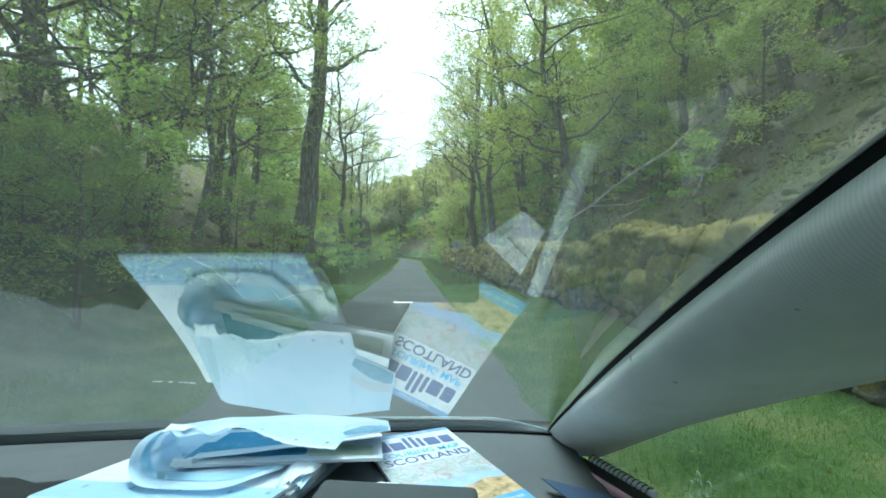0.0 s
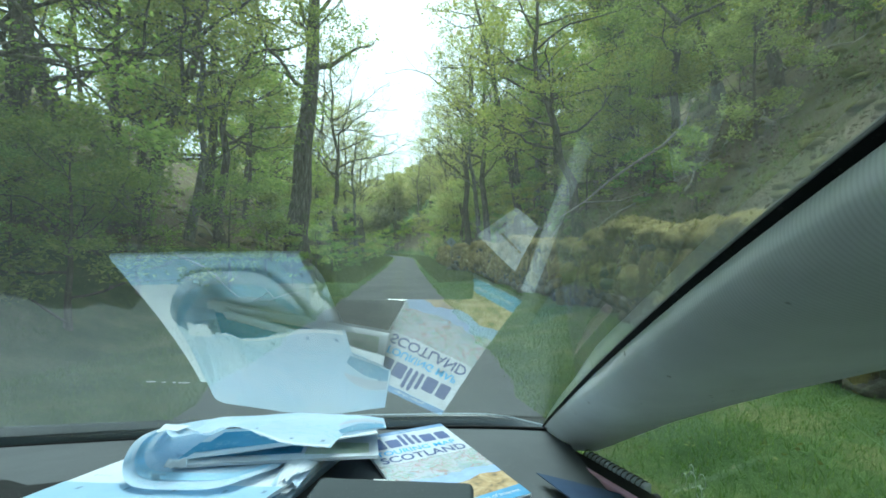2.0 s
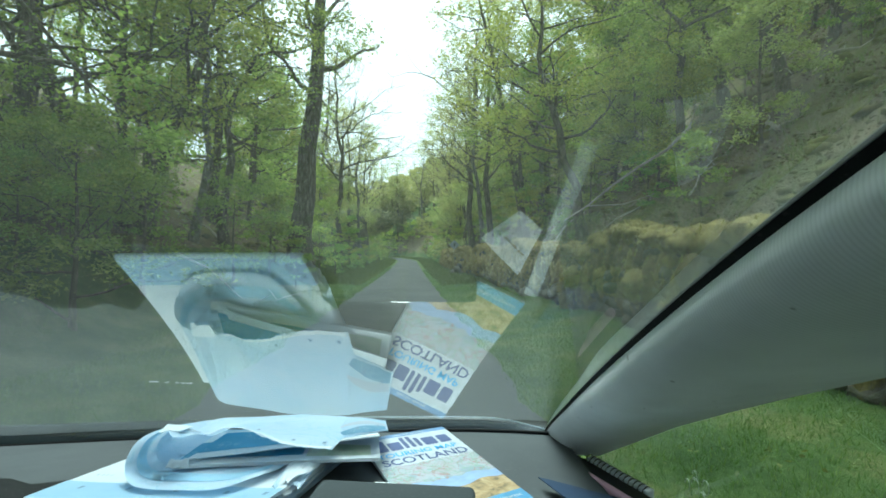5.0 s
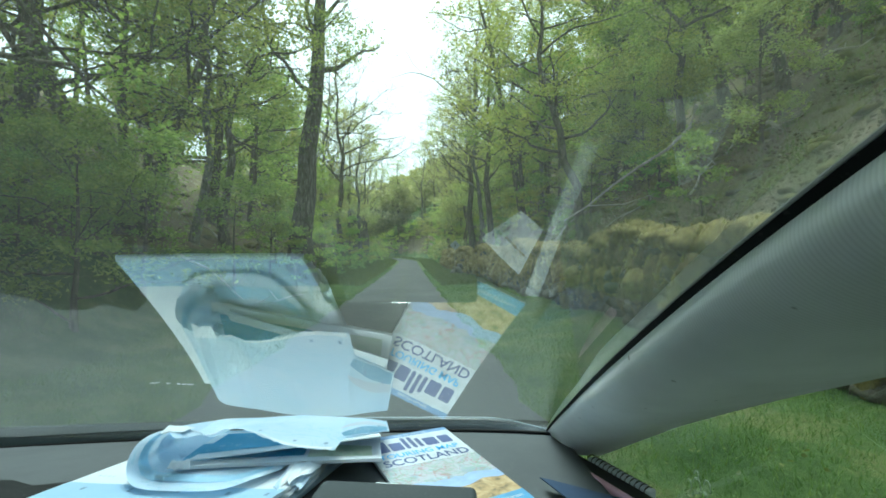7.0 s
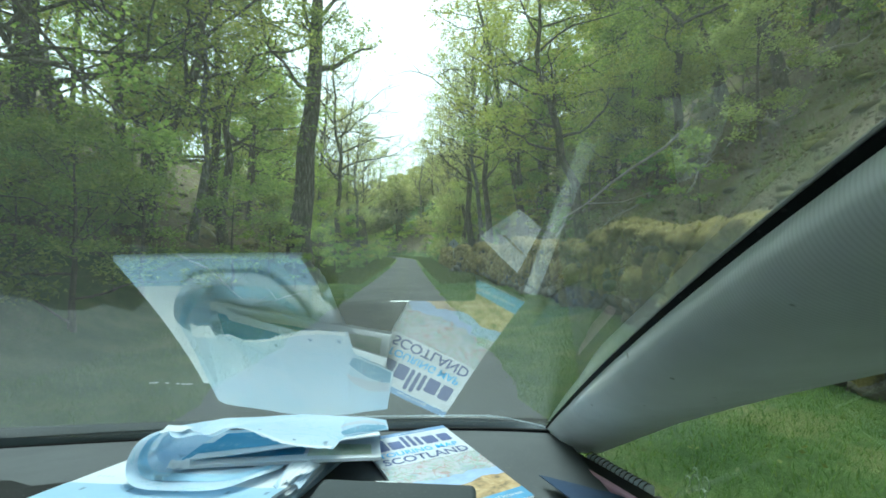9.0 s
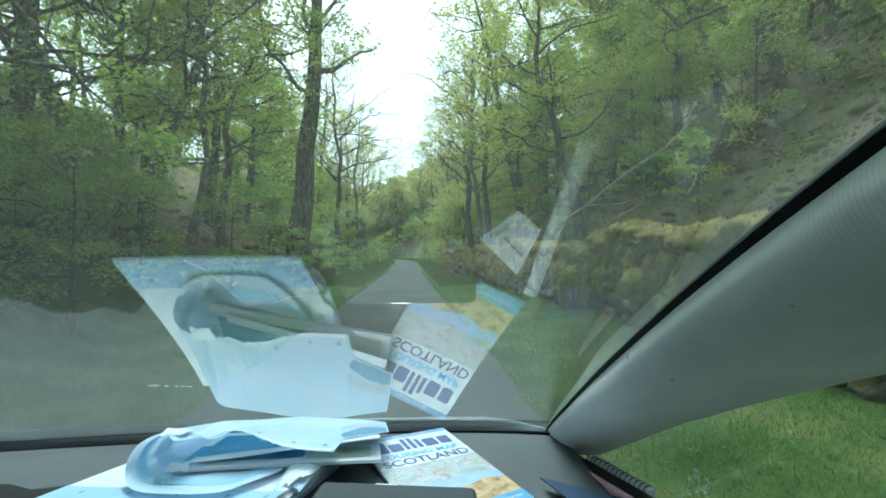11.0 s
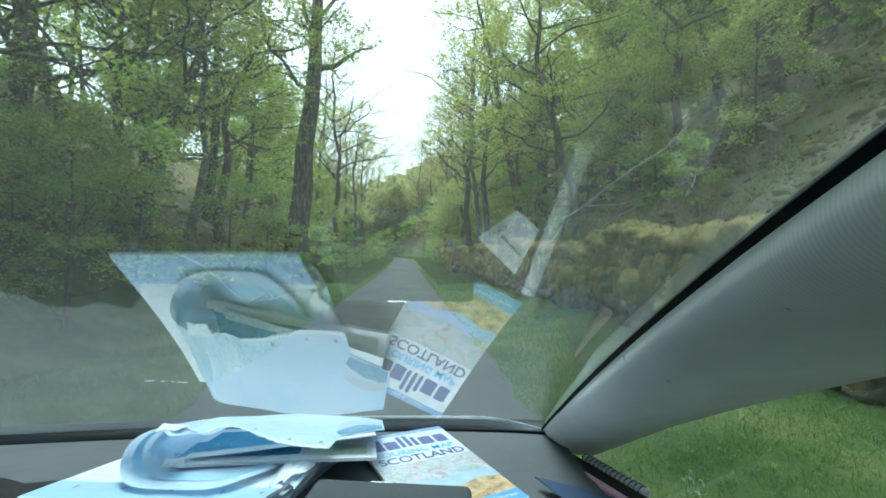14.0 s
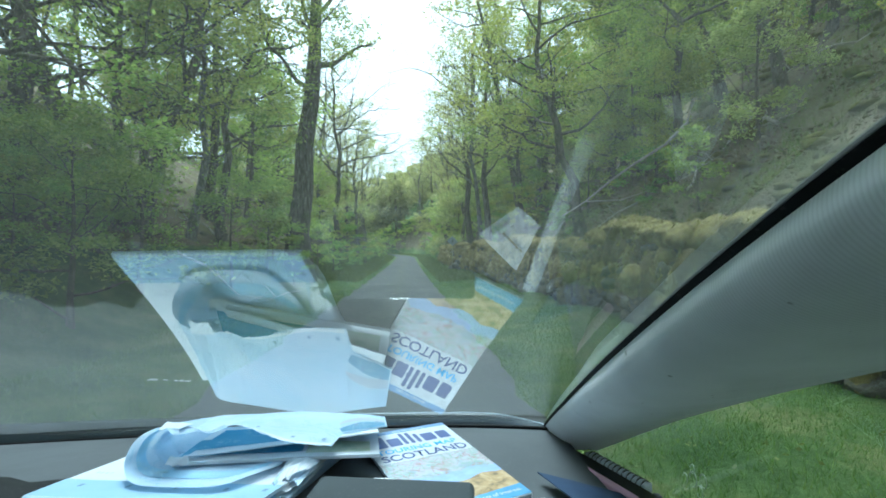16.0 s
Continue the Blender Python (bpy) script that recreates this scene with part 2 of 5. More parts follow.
M_PAPER_BAND = paper_material("powder_blue_map_paper", (0.41, 0.6, 0.78), (0.47, 0.65, 0.81), 9.0, (0.4, 0.62, 0.75))
M_PAPER_WHITE = paper_material("white_map_paper", (0.76, 0.81, 0.86), (0.83, 0.86, 0.89), 12.0)
M_PAPER_STEEL = paper_material("steel_blue_map_paper", (0.15, 0.32, 0.47), (0.24, 0.41, 0.55), 14.0, (0.5, 0.65, 0.72))
M_PAPER_DEEP = paper_material("deep_blue_map_paper", (0.13, 0.37, 0.57), (0.2, 0.45, 0.64), 14.0, (0.4, 0.6, 0.7))
M_PAPER_GREY = paper_material("grey_lilac_map_paper", (0.56, 0.61, 0.68), (0.64, 0.68, 0.74), 20.0)
M_PAPER_LAND = paper_material("pale_green_map_paper", (0.42, 0.56, 0.42), (0.66, 0.72, 0.6), 40.0, (0.7, 0.6, 0.5))

# ---- mesh helpers ----


def mesh_np(name, verts, faces, mat=None, smooth=False):
    """A mesh from arrays of points and of equal-sided faces."""
    v, f = np.asarray(verts, dtype=np.float32), np.asarray(faces, dtype=np.int32)
    me = bpy.data.meshes.new(name)
    me.vertices.add(len(v))
    me.vertices.foreach_set("co", v.ravel())
    k = f.shape[1]
    me.loops.add(f.size)
    me.loops.foreach_set("vertex_index", f.ravel())
    me.polygons.add(len(f))
    me.polygons.foreach_set("loop_start", np.arange(0, f.size, k, dtype=np.int32))
    me.polygons.foreach_set("use_smooth", np.full(len(f), smooth))
    me.update(calc_edges=True)
    if mat:
        me.materials.append(mat)
    return me


def mesh_bm(name, bm, mat=None, smooth=False):
    bmesh.ops.recalc_face_normals(bm, faces=bm.faces)
    me = bpy.data.meshes.new(name)
    bm.to_mesh(me)
    bm.free()
    for p in me.polygons:
        p.use_smooth = smooth
    if mat:
        me.materials.append(mat)
    return me


def part(name, me, parent=None, label="", at=None):
    ob = new(name, me)
    if at is not None:
        ob.matrix_basis = at
    if parent is not None:
        ob.parent = parent
    if label:
        ob["label"] = label
    return ob


def thing(name, label, category, group="", at=None, kind=""):
    ob = new(name)
    if at is not None:
        ob.matrix_basis = at
    return tagged(ob, label, category, group, kind)


def box_bm(size, at=(0, 0, 0), bevel=0.0, seg=2):
    bm = bmesh.new()
    bmesh.ops.create_cube(bm, size=1.0, matrix=Matrix.Translation(at) @ Matrix.Diagonal((*size, 1)))
    if bevel:
        bmesh.ops.bevel(bm, geom=bm.edges[:], offset=bevel, segments=seg, affect="EDGES", profile=0.5)
    return bm


def sheet(rows):
    """Points and quads of a grid surface from rows of points."""
    a = np.asarray(rows, dtype=float)
    nv, nu = a.shape[:2]
    idx = np.arange(nv * nu).reshape(nv, nu)
    f = np.stack([idx[:-1, :-1], idx[:-1, 1:], idx[1:, 1:], idx[1:, :-1]], -1).reshape(-1, 4)
    return a.reshape(-1, 3), f


def thick_sheet(name, rows, thick, mat, smooth=True):
    """A grid surface with thickness, closed round its border."""
    a = np.asarray(rows, dtype=float)
    nv, nu = a.shape[:2]
    du, dv = np.gradient(a, axis=1), np.gradient(a, axis=0)
    nr = np.cross(du, dv)
    nr /= np.linalg.norm(nr, axis=-1, keepdims=True) + 1e-12
    top, f = sheet(a)
    bot = (a - nr * thick).reshape(-1, 3)
    idx = np.arange(nv * nu).reshape(nv, nu)
    ring = np.concatenate([idx[0, :], idx[1:, -1], idx[-1, -2::-1], idx[-2:0:-1, 0]])
    n = nv * nu
    m = len(ring)
    i = np.arange(m)
    side = np.stack([np.roll(i, -1), i, i + m, np.roll(i, -1) + m], -1) + 2 * n
    return mesh_np(name, np.vstack([top, bot, top[ring], bot[ring]]), np.vstack([f, f[:, ::-1] + n, side]), mat, smooth)


def tube(points, radii, sides=6, close=True):
    """Points and quads of a tapered tube along a line."""
    p = np.asarray(points, dtype=float)
    r = np.broadcast_to(np.asarray(radii, dtype=float), (len(p),))
    t = np.gradient(p, axis=0)
    t /= np.linalg.norm(t, axis=1, keepdims=True) + 1e-9
    ref = np.where(np.abs(t[:, 2:3]) > 0.9, [[1.0, 0, 0]], [[0, 0, 1.0]])
    u = np.cross(t, ref)
    u /= np.linalg.norm(u, axis=1, keepdims=True) + 1e-9
    w = np.cross(t, u)
    ang = np.arange(sides) * 2 * np.pi / sides
    ring = p[:, None] + r[:, None, None] * (np.cos(ang)[None, :, None] * u[:, None] + np.sin(ang)[None, :, None] * w[:, None])
    n = len(p)
    idx = np.arange(n * sides).reshape(n, sides)
    nx = np.roll(idx, -1, axis=1)
    f = np.stack([idx[:-1], nx[:-1], nx[1:], idx[1:]], -1).reshape(-1, 4)
    return ring.reshape(-1, 3), f


def join(pieces):
    vs, fs, n = [], [], 0
    for v, f in pieces:
        vs.append(v)
        fs.append(np.asarray(f) + n)
        n += len(v)
    return np.vstack(vs), np.vstack(fs)


def leaves(rng, centres, size, spread, droop=0.15, flat=0.4, corners=4):
    """Small pointed leaves of three or four corners, in flat layered sprays round the given places."""
    n = len(centres)
    c = centres + rng.normal(0, spread, (n, 3)) * [1, 1, flat]
    a = rng.normal(0, 1, (n, 3)) * [1, 1, 0.45]
    a[:, 2] -= droop
    a /= np.linalg.norm(a, axis=1, keepdims=True)
    b = np.cross(a, rng.normal(0, 0.55, (n, 3)) + [0, 0, 1.0])
    b /= np.linalg.norm(b, axis=1, keepdims=True) + 1e-9
    s = (size * rng.uniform(0.6, 1.35, n))[:, None]
    if corners == 3:
        v = np.stack([c - a * s, c + b * s * 0.65 + a * s * 0.8, c - b * s * 0.65 + a * s * 0.8], 1).reshape(-1, 3)
        return v, np.arange(3 * n).reshape(n, 3)
    v = np.stack([c - a * s, c + b * s * 0.62 - a * s * 0.1, c + a * s, c - b * s * 0.62 - a * s * 0.1], 1).reshape(-1, 3)
    return v, np.arange(4 * n).reshape(n, 4)


# ---- the lie of the land ----


def road_mid(y):
    """Sideways place of the lane's middle: straight ahead, then bending left."""
    y = np.asarray(y, dtype=float)
    return -0.38 - 0.009 * np.maximum(0, y - 70) ** 2


def land(x, y):
    """Height of the ground."""
    x, y = np.asarray(x, dtype=float), np.asarray(y, dtype=float)
    r = x - road_mid(np.minimum(y, 118)) - 0.38
    far = np.clip((y - 85) / 30, 0, 1)
    right = np.maximum(0, r - 4.5)
    left = np.maximum(0, -r - 4.2)
    z = 0.12 * np.clip((r - 1.2) / 2.0, 0, 1) + 0.85 * np.clip((r - 4.0) / 0.5, 0, 1) + 0.82 * right * (1 - 0.45 * far)
    z = z + 0.1 * np.clip((-r - 1.9) / 1.5, 0, 1) + 0.5 * np.clip((-r - 3.9) / 1.0, 0, 1) + 0.5 * left * (1 - 0.45 * far)
    z = z + 0.2 * np.maximum(0, y - 112) * np.clip((y - 112) / 40, 0.15, 1) + 0.00017 * np.clip(y, 0, 110) ** 2
    z = np.where(z > 42, 42 + (z - 42) * 0.15, z)
    wob = 0.09 * np.sin(1.3 * x + 0.7 * y) * np.sin(0.9 * y - 0.6 * x) + 0.05 * np.sin(3.1 * x - 1.7 * y)
    rough = np.clip((np.abs(r + 0.35) - 1.7) / 2.5, 0, 1)
    return z + wob * rough * (1 + 2.0 * np.clip((np.abs(r) - 5) / 6, 0, 1))


def spaced(lo, hi, n, p=2.2, mid=0.0):
    u = np.linspace(-1, 1, n)
    s = np.sign(u) * np.abs(u) ** p
    return np.where(s < 0, mid + s * (mid - lo), mid + s * (hi - mid))


gx, gy = spaced(-420, 420, 211, 2.6), spaced(-120, 700, 231, 2.6, 6.0)
GX, GY = np.meshgrid(gx, gy)
RR = GX - road_mid(np.minimum(GY, 118))
GZ = land(GX, GY) - 0.05 * np.clip((1.55 - np.abs(RR)) / 0.2, 0, 1)
gv, gf = sheet(np.stack([GX, GY, GZ], -1))
ground_me = mesh_np("ground", gv, gf, M_GROUND, True)
litter = np.clip((RR - 4.6) / 1.0, 0, 1) * 0.95 + np.clip((-RR - 4.8) / 1.2, 0, 1) * 0.85
litter = np.where(GY > 110, 0.25, litter)
att = ground_me.attributes.new("litter", "FLOAT", "POINT")
att.data.foreach_set("value", litter.ravel().astype(np.float32))
tagged(part("ground", ground_me), "grassy verges and leaf-strewn wooded hillside", "ground", kind="structure")

ry = np.concatenate([np.arange(-60, 30, 0.5), np.arange(30, 135, 0.8)])
rows = []
for k, u in enumerate(np.linspace(-1, 1, 9)):
    edge = 0.05 * np.sin(ry * 2.3 + k) * (abs(u) == 1) + 0.04 * np.sin(ry * 5.1 + 2 * k) * (abs(u) == 1)
    x = road_mid(ry) + u * 1.42 + edge
    rows.append(np.stack([x, ry, 0.00017 * np.clip(ry, 0, 110) ** 2 + (land(x, ry) - 0.00017 * np.clip(ry, 0, 110) ** 2) * np.clip((ry - 90) / 20, 0, 1) + 0.012 + 0.03 * (1 - u * u)], -1))
rv, rf = sheet(rows)
tagged(part("road", mesh_np("road", rv, rf[:, ::-1], M_ROAD, True)), "narrow worn grey asphalt lane between grass verges", "road", kind="structure")

# ---- trees ----


def grow(seed, height, r0, crown_from, crown_r, n_limbs, lean=(0, 0), wobble=0.25, upward=0.55, twigs=4, sides=(9, 5), fine=False):
    """Trunk, limbs and twigs as tapered lines, and the places where leaves sit."""
    rng = np.random.default_rng(seed)
    lines, spots = [], []
    k = 12
    s = np.linspace(0, 1, k)
    drift = np.cumsum(rng.normal(0, wobble / k * 1.6, (k, 2)), axis=0) * height * 0.12
    sway, ph = 0.35 * wobble * np.sqrt(height / 10) * s * (1.2 - s), rng.uniform(0, 6.28, 2)
    drift = drift + np.stack([sway * np.sin(6.5 * s + ph[0]), sway * np.sin(5.2 * s + ph[1])], -1)
    trunk = np.stack([s * lean[0] + drift[:, 0], s * lean[1] + drift[:, 1], s * height], -1)
    trunk[0] = (0, 0, -0.5)
    rad = r0 * (1 - 0.88 * s) * (1 + 0.55 * np.exp(-s * 26))
    lines.append((trunk, rad, sides[0]))

    def along(line, u):
        x = u * (len(line) - 1)
        i = min(int(x), len(line) - 2)
        return line[i] + (line[i + 1] - line[i]) * (x - i)

    def shoot(start, heading, length, r, nseg, curl):
        pts, h = [np.array(start)], np.array(heading, dtype=float)
        for _ in range(nseg):
            h = h + rng.normal(0, curl, 3) + [0, 0, upward * 0.14]
            h /= np.linalg.norm(h)
            pts.append(pts[-1] + h * length / nseg)
        return np.array(pts), np.linspace(r, r * 0.3, nseg + 1)

    turn = rng.uniform(0, 6.28)
    for i in range(n_limbs):
        u = crown_from + (0.98 - crown_from) * (i + rng.uniform(0, 0.8)) / n_limbs
        turn += 2.4 + rng.uniform(-0.5, 0.5)
        shape = math.sin(math.pi * min(0.97, 0.22 + 0.75 * (u - crown_from) / (1 - crown_from))) ** 0.7
        up = rng.uniform(0.25, 0.9) * upward + 0.35 * u
        ln = crown_r * shape * rng.uniform(0.7, 1.15)
        r = r0 * (1 - 0.88 * u) * rng.uniform(0.38, 0.62)
        limb, lr = shoot(along(trunk, u), (math.cos(turn), math.sin(turn), up), ln, r, 7, 0.24)
        lines.append((limb, lr, sides[1]))
        for j in range(twigs):
            v = rng.uniform(0.25, 1.0)
            h = limb[-1] - limb[0]
            h = h / np.linalg.norm(h) + rng.normal(0, 0.75, 3)
            h /= np.linalg.norm(h)
            sub, sr = shoot(along(limb, v), h, ln * rng.uniform(0.28, 0.5), lr[0] * 0.35, 3, 0.34)
            lines.append((sub, sr, 3))
            for q in range(2):
                h2 = h + rng.normal(0, 0.8, 3)
                h2 /= np.linalg.norm(h2)
                tw, tr = shoot(along(sub, rng.uniform(0.3, 1)), h2, ln * rng.uniform(0.14, 0.26), sr[0] * 0.45, 2, 0.25)
                if fine:
                    lines.append((tw, tr, 3))
                spots.extend(along(tw, rng.uniform(0.2, 1)) for _ in range(3))
            spots.extend(along(sub, rng.uniform(0.35, 1)) for _ in range(3))
    wood = join([tube(p, r, n) for p, r, n in lines])
    return wood, np.array(spots), rng


def tree_meshes(seed, n_leaf, size, spread, leaf_mat, bark=None, corners=3, **kw):
    wood, spots, rng = grow(seed, **kw)
    tm = mesh_np("trunk", *wood, bark or M_BARK, True)
    thick = rng.gamma(0.9, 1.0, len(spots))
    pick = spots[rng.choice(len(spots), n_leaf, p=thick / thick.sum())]
    lm = mesh_np("crown", *leaves(rng, pick, size, spread, corners=corners), leaf_mat)
    return tm, lm


KINDS = {
    # tall, leafy to the ground at the wood's edge
    "edge_a": tree_meshes(11, 7020, 0.0986, 0.27, M_LEAF, height=11, r0=0.16, sides=(8, 4), crown_from=0.12, crown_r=4.0, n_limbs=24, upward=0.35, twigs=4),
    "edge_b": tree_meshes(12, 7020, 0.0952, 0.27, M_LEAF_LIGHT, height=9, r0=0.13, sides=(8, 4), crown_from=0.1, crown_r=3.6, n_limbs=22, upward=0.3, twigs=4, lean=(0.8, 0)),
    "edge_c": tree_meshes(13, 7020, 0.0986, 0.27, M_LEAF_DARK, height=13, r0=0.2, sides=(8, 4), crown_from=0.16, crown_r=4.2, n_limbs=26, upward=0.4, twigs=4),
    # the nearest, in finer leaf
    "edge_d": tree_meshes(14, 15000, 0.04, 0.22, M_LEAF, corners=4, height=10, r0=0.16, crown_from=0.12, crown_r=4.0, n_limbs=26, upward=0.35, twigs=4),
    "edge_e": tree_meshes(15, 20000, 0.04, 0.22, M_LEAF_LIGHT, height=9, r0=0.13, crown_from=0.14, crown_r=3.6, n_limbs=24, upward=0.4, twigs=4),
    # thin woodland trees with long bare stems
    "stem_a": tree_meshes(21, 5720, 0.1053, 0.3, M_LEAF, height=15, r0=0.15, sides=(8, 4), crown_from=0.42, crown_r=3.2, n_limbs=18, lean=(1.0, 0.4), wobble=0.5),
    "stem_b": tree_meshes(22, 5590, 0.103, 0.3, M_LEAF_LIGHT, bark=M_BARK_PALE, height=14, r0=0.12, sides=(8, 4), crown_from=0.38, crown_r=2.8, n_limbs=18, lean=(-0.6, 0.2), wobble=0.6),
    "stem_c": tree_meshes(23, 5850, 0.1086, 0.3, M_LEAF_DARK, height=17, r0=0.19, sides=(8, 4), crown_from=0.45, crown_r=3.6, n_limbs=20, lean=(0.5, -0.3), wobble=0.4),
    # gnarled trees with mossy stems on the bank
    "bank_a": tree_meshes(51, 16000, 0.052, 0.22, M_LEAF_LIGHT, height=11, r0=0.2, sides=(10, 5), crown_from=0.3, crown_r=4.2, n_limbs=20, twigs=5, lean=(-1.9, 0.3), wobble=1.3, upward=0.3),
    "bank_b": tree_meshes(52, 16000, 0.052, 0.22, M_LEAF, height=12, r0=0.17, sides=(10, 5), crown_from=0.34, crown_r=3.8, n_limbs=20, twigs=5, lean=(1.3, -0.5), wobble=1.5, upward=0.35),
    "bank_c": tree_meshes(53, 16000, 0.052, 0.22, M_LEAF_DARK, height=13, r0=0.24, sides=(10, 5), crown_from=0.38, crown_r=4.4, n_limbs=20, twigs=5, lean=(-0.8, 0.6), wobble=1.1, upward=0.45),
    # opening leaf only: fine branches against the sky
    "airy_a": tree_meshes(31, 4400, 0.066, 0.22, M_LEAF_PALE, bark=M_BARK_PALE, height=16, r0=0.2, crown_from=0.3, crown_r=4.0, n_limbs=22, twigs=6, wobble=0.6, upward=0.75, fine=True),
    "airy_b": tree_meshes(32, 4800, 0.07, 0.22, M_LEAF_PALE, height=14, r0=0.17, crown_from=0.28, crown_r=3.8, n_limbs=20, twigs=6, wobble=0.7, upward=0.7, fine=True),
    "airy_c": tree_meshes(35, 3000, 0.055, 0.2, M_LEAF_PALE, height=17, r0=0.22, crown_from=0.3, crown_r=5.8, n_limbs=24, twigs=8, wobble=0.7, upward=0.6, fine=True),
    # small bushy trees, one kind in the haze-paled leaf colour
    "bush_a": tree_meshes(45, 5980, 0.077, 0.26, M_LEAF_PALE, height=6.0, r0=0.08, sides=(5, 3), crown_from=0.08, crown_r=2.6, n_limbs=14, twigs=3, upward=0.6),
    "bush_b": tree_meshes(46, 5980, 0.077, 0.26, M_LEAF_LIGHT, height=7.0, r0=0.09, sides=(5, 3), crown_from=0.1, crown_r=2.6, n_limbs=14, twigs=3, upward=0.6),
    # undergrowth
    "shrub_a": tree_meshes(41, 1265, 0.0777, 0.16, M_LEAF, height=2.6, r0=0.05, sides=(5, 3), crown_from=0.08, crown_r=1.6, n_limbs=8, twigs=2, upward=0.6),
    "shrub_b": tree_meshes(42, 1265, 0.0777, 0.16, M_LEAF_LIGHT, height=3.4, r0=0.05, sides=(5, 3), crown_from=0.1, crown_r=1.8, n_limbs=8, twigs=2, upward=0.7),
    "shrub_d": tree_meshes(44, 4200, 0.036, 0.15, M_LEAF, height=2.6, r0=0.05, sides=(5, 3), crown_from=0.06, crown_r=1.7, n_limbs=10, twigs=3, upward=0.5),
    "shrub_c": tree_meshes(43, 1265, 0.0777, 0.16, M_LEAF_DARK, height=2.2, r0=0.05, sides=(5, 3), crown_from=0.05, crown_r=1.7, n_limbs=8, twigs=2, upward=0.4),
}
LABEL = {
    "edge": ("broadleaf tree at the lane's edge, in fresh green leaf", "tree", "trees along the lane", "roadside_tree"),
    "stem": ("slender woodland tree with a long bare stem", "tree", "trees on the wooded slopes", "woodland_tree"),
    "bank": ("gnarled tree with a crooked mossy stem on the bank", "tree", "trees on the wooded slopes", "bank_tree"),
    "airy": ("tall tree with open branches just coming into leaf", "tree", "open trees against the sky", "open_tree"),
    "bush": ("small bushy tree in pale leaf above the verge", "tree", "bushy trees along the verge", "bushy_tree"),
    "shrub": ("low leafy shrub in spring green at the wood's edge", "shrub", "shrubs of the undergrowth", "shrub"),
}


def plant(kind, x, y, scale=1.0, turn=0.0, label=""):
    text, cat, group, nm = LABEL[kind.split("_")[0]]
    tm, lm = KINDS[kind]
    at = Matrix.Translation((x, y, float(land(x, y)) - 0.05)) @ Matrix.Rotation(turn, 4, "Z") @ Matrix.Scale(scale, 4)
    ob = thing(nm, label or text, cat, group, at)
    part("trunk", tm, ob)
    part("crown", lm, ob)
    return ob


# the ivy-grown roadside tree with a stout trunk that forks high up
big_t, big_l = tree_meshes(5, 3000, 0.06, 0.2, M_LEAF_PALE, height=19, r0=0.46, fine=True, crown_from=0.36, crown_r=3.7, n_limbs=14, twigs=5, lean=(0.9, 0.5), wobble=0.35, upward=0.8)
big = thing("stout_roadside_tree", "stout dark-barked tree on the grass verge, forking high up", "tree", "trees along the lane",
            Matrix.Translation((-4.3, 18.5, float(land(-4.3, 18.5)))))
part("trunk", big_t, big)
part("crown", big_l, big)
# the tree that leans over the lane from the wall
lean_t, lean_l = tree_meshes(7, 5200, 0.075, 0.24, M_LEAF_LIGHT, height=15, r0=0.2, crown_from=0.3, crown_r=3.4, n_limbs=20, twigs=5, lean=(-2.6, 0.5), wobble=0.3, upward=0.7)
lean_ob = thing("leaning_tree", "tree leaning over the lane from behind the mossy wall", "tree", "trees along the lane",
                Matrix.Translation((5.6, 21.5, float(land(5.6, 21.5)) - 0.2)))
part("trunk", lean_t, lean_ob)
part("crown", lean_l, lean_ob)

rng = np.random.default_rng(77)
edge_kinds, stem_kinds, shrub_kinds = ("edge_a", "edge_b", "edge_c"), ("stem_a", "stem_b", "stem_c"), ("shrub_a", "shrub_b", "shrub_c")
# woods on the near side of the lane's left bank
for i in range(12):
    d = 8.0 + i * 4.2 + rng.uniform(-1, 1)
    x = -(3.3 + 0.17 * d) - rng.uniform(0.6, 3.5)
    plant(("edge_d", "edge_e")[i % 2] if d < 18 else edge_kinds[(1, 0, 1, 2)[i % 4]], x, d, rng.uniform(0.8, 1.12), rng.uniform(0, 6.28))
for i in range(8):
    d = 8.0 + i * 6.2 + rng.uniform(-1.5, 1.5)
    x = -(8.0 + 0.35 * d) - rng.uniform(0, 6)
    plant(stem_kinds[i % 3], x, d, rng.uniform(0.85, 1.15), rng.uniform(0, 6.28))
for x, d, k, s in ((5.0, 40.0, "airy_b", 1.1), (5.6, 55.0, "airy_a", 1.0), (-7.6, 39.0, "airy_a", 1.0), (-8.4, 46.0, "airy_a", 0.9), (-13.0, 52.0, "airy_b", 1.0)):
    plant(k, x, d, s, d)
for i in range(4):
    d = 9.0 + i * 13.0 + rng.uniform(-1.5, 1.5)
    x = -(10.0 + 0.5 * d) - rng.uniform(0, 7)
    plant(edge_kinds[i % 3], x, d, rng.uniform(1.0, 1.3), rng.uniform(0, 6.28))
# the wooded slope behind the wall
for i in range(12):
    d = 15.0 + i * 3.9 + rng.uniform(-1, 1)
    x = 6.0 + 0.06 * d + rng.uniform(0, 3.0)
    plant(edge_kinds[(i + 1) % 3], x, d, rng.uniform(0.65, 0.95), rng.uniform(0, 6.28))
for i in range(12):
    d = 10.0 + i * 3.2 + rng.uniform(-1, 1)
    x = 8.5 + 0.35 * d + rng.uniform(-1, 4)
    plant(stem_kinds[(i + 2) % 3], x, d, rng.uniform(0.8, 1.1), rng.uniform(0, 6.28))
for x, d, k, s in ((8.8, 30.0, "airy_a", 0.9), (10.5, 44.0, "airy_b", 1.0)):
    plant(k, x, d, s, d * 2)
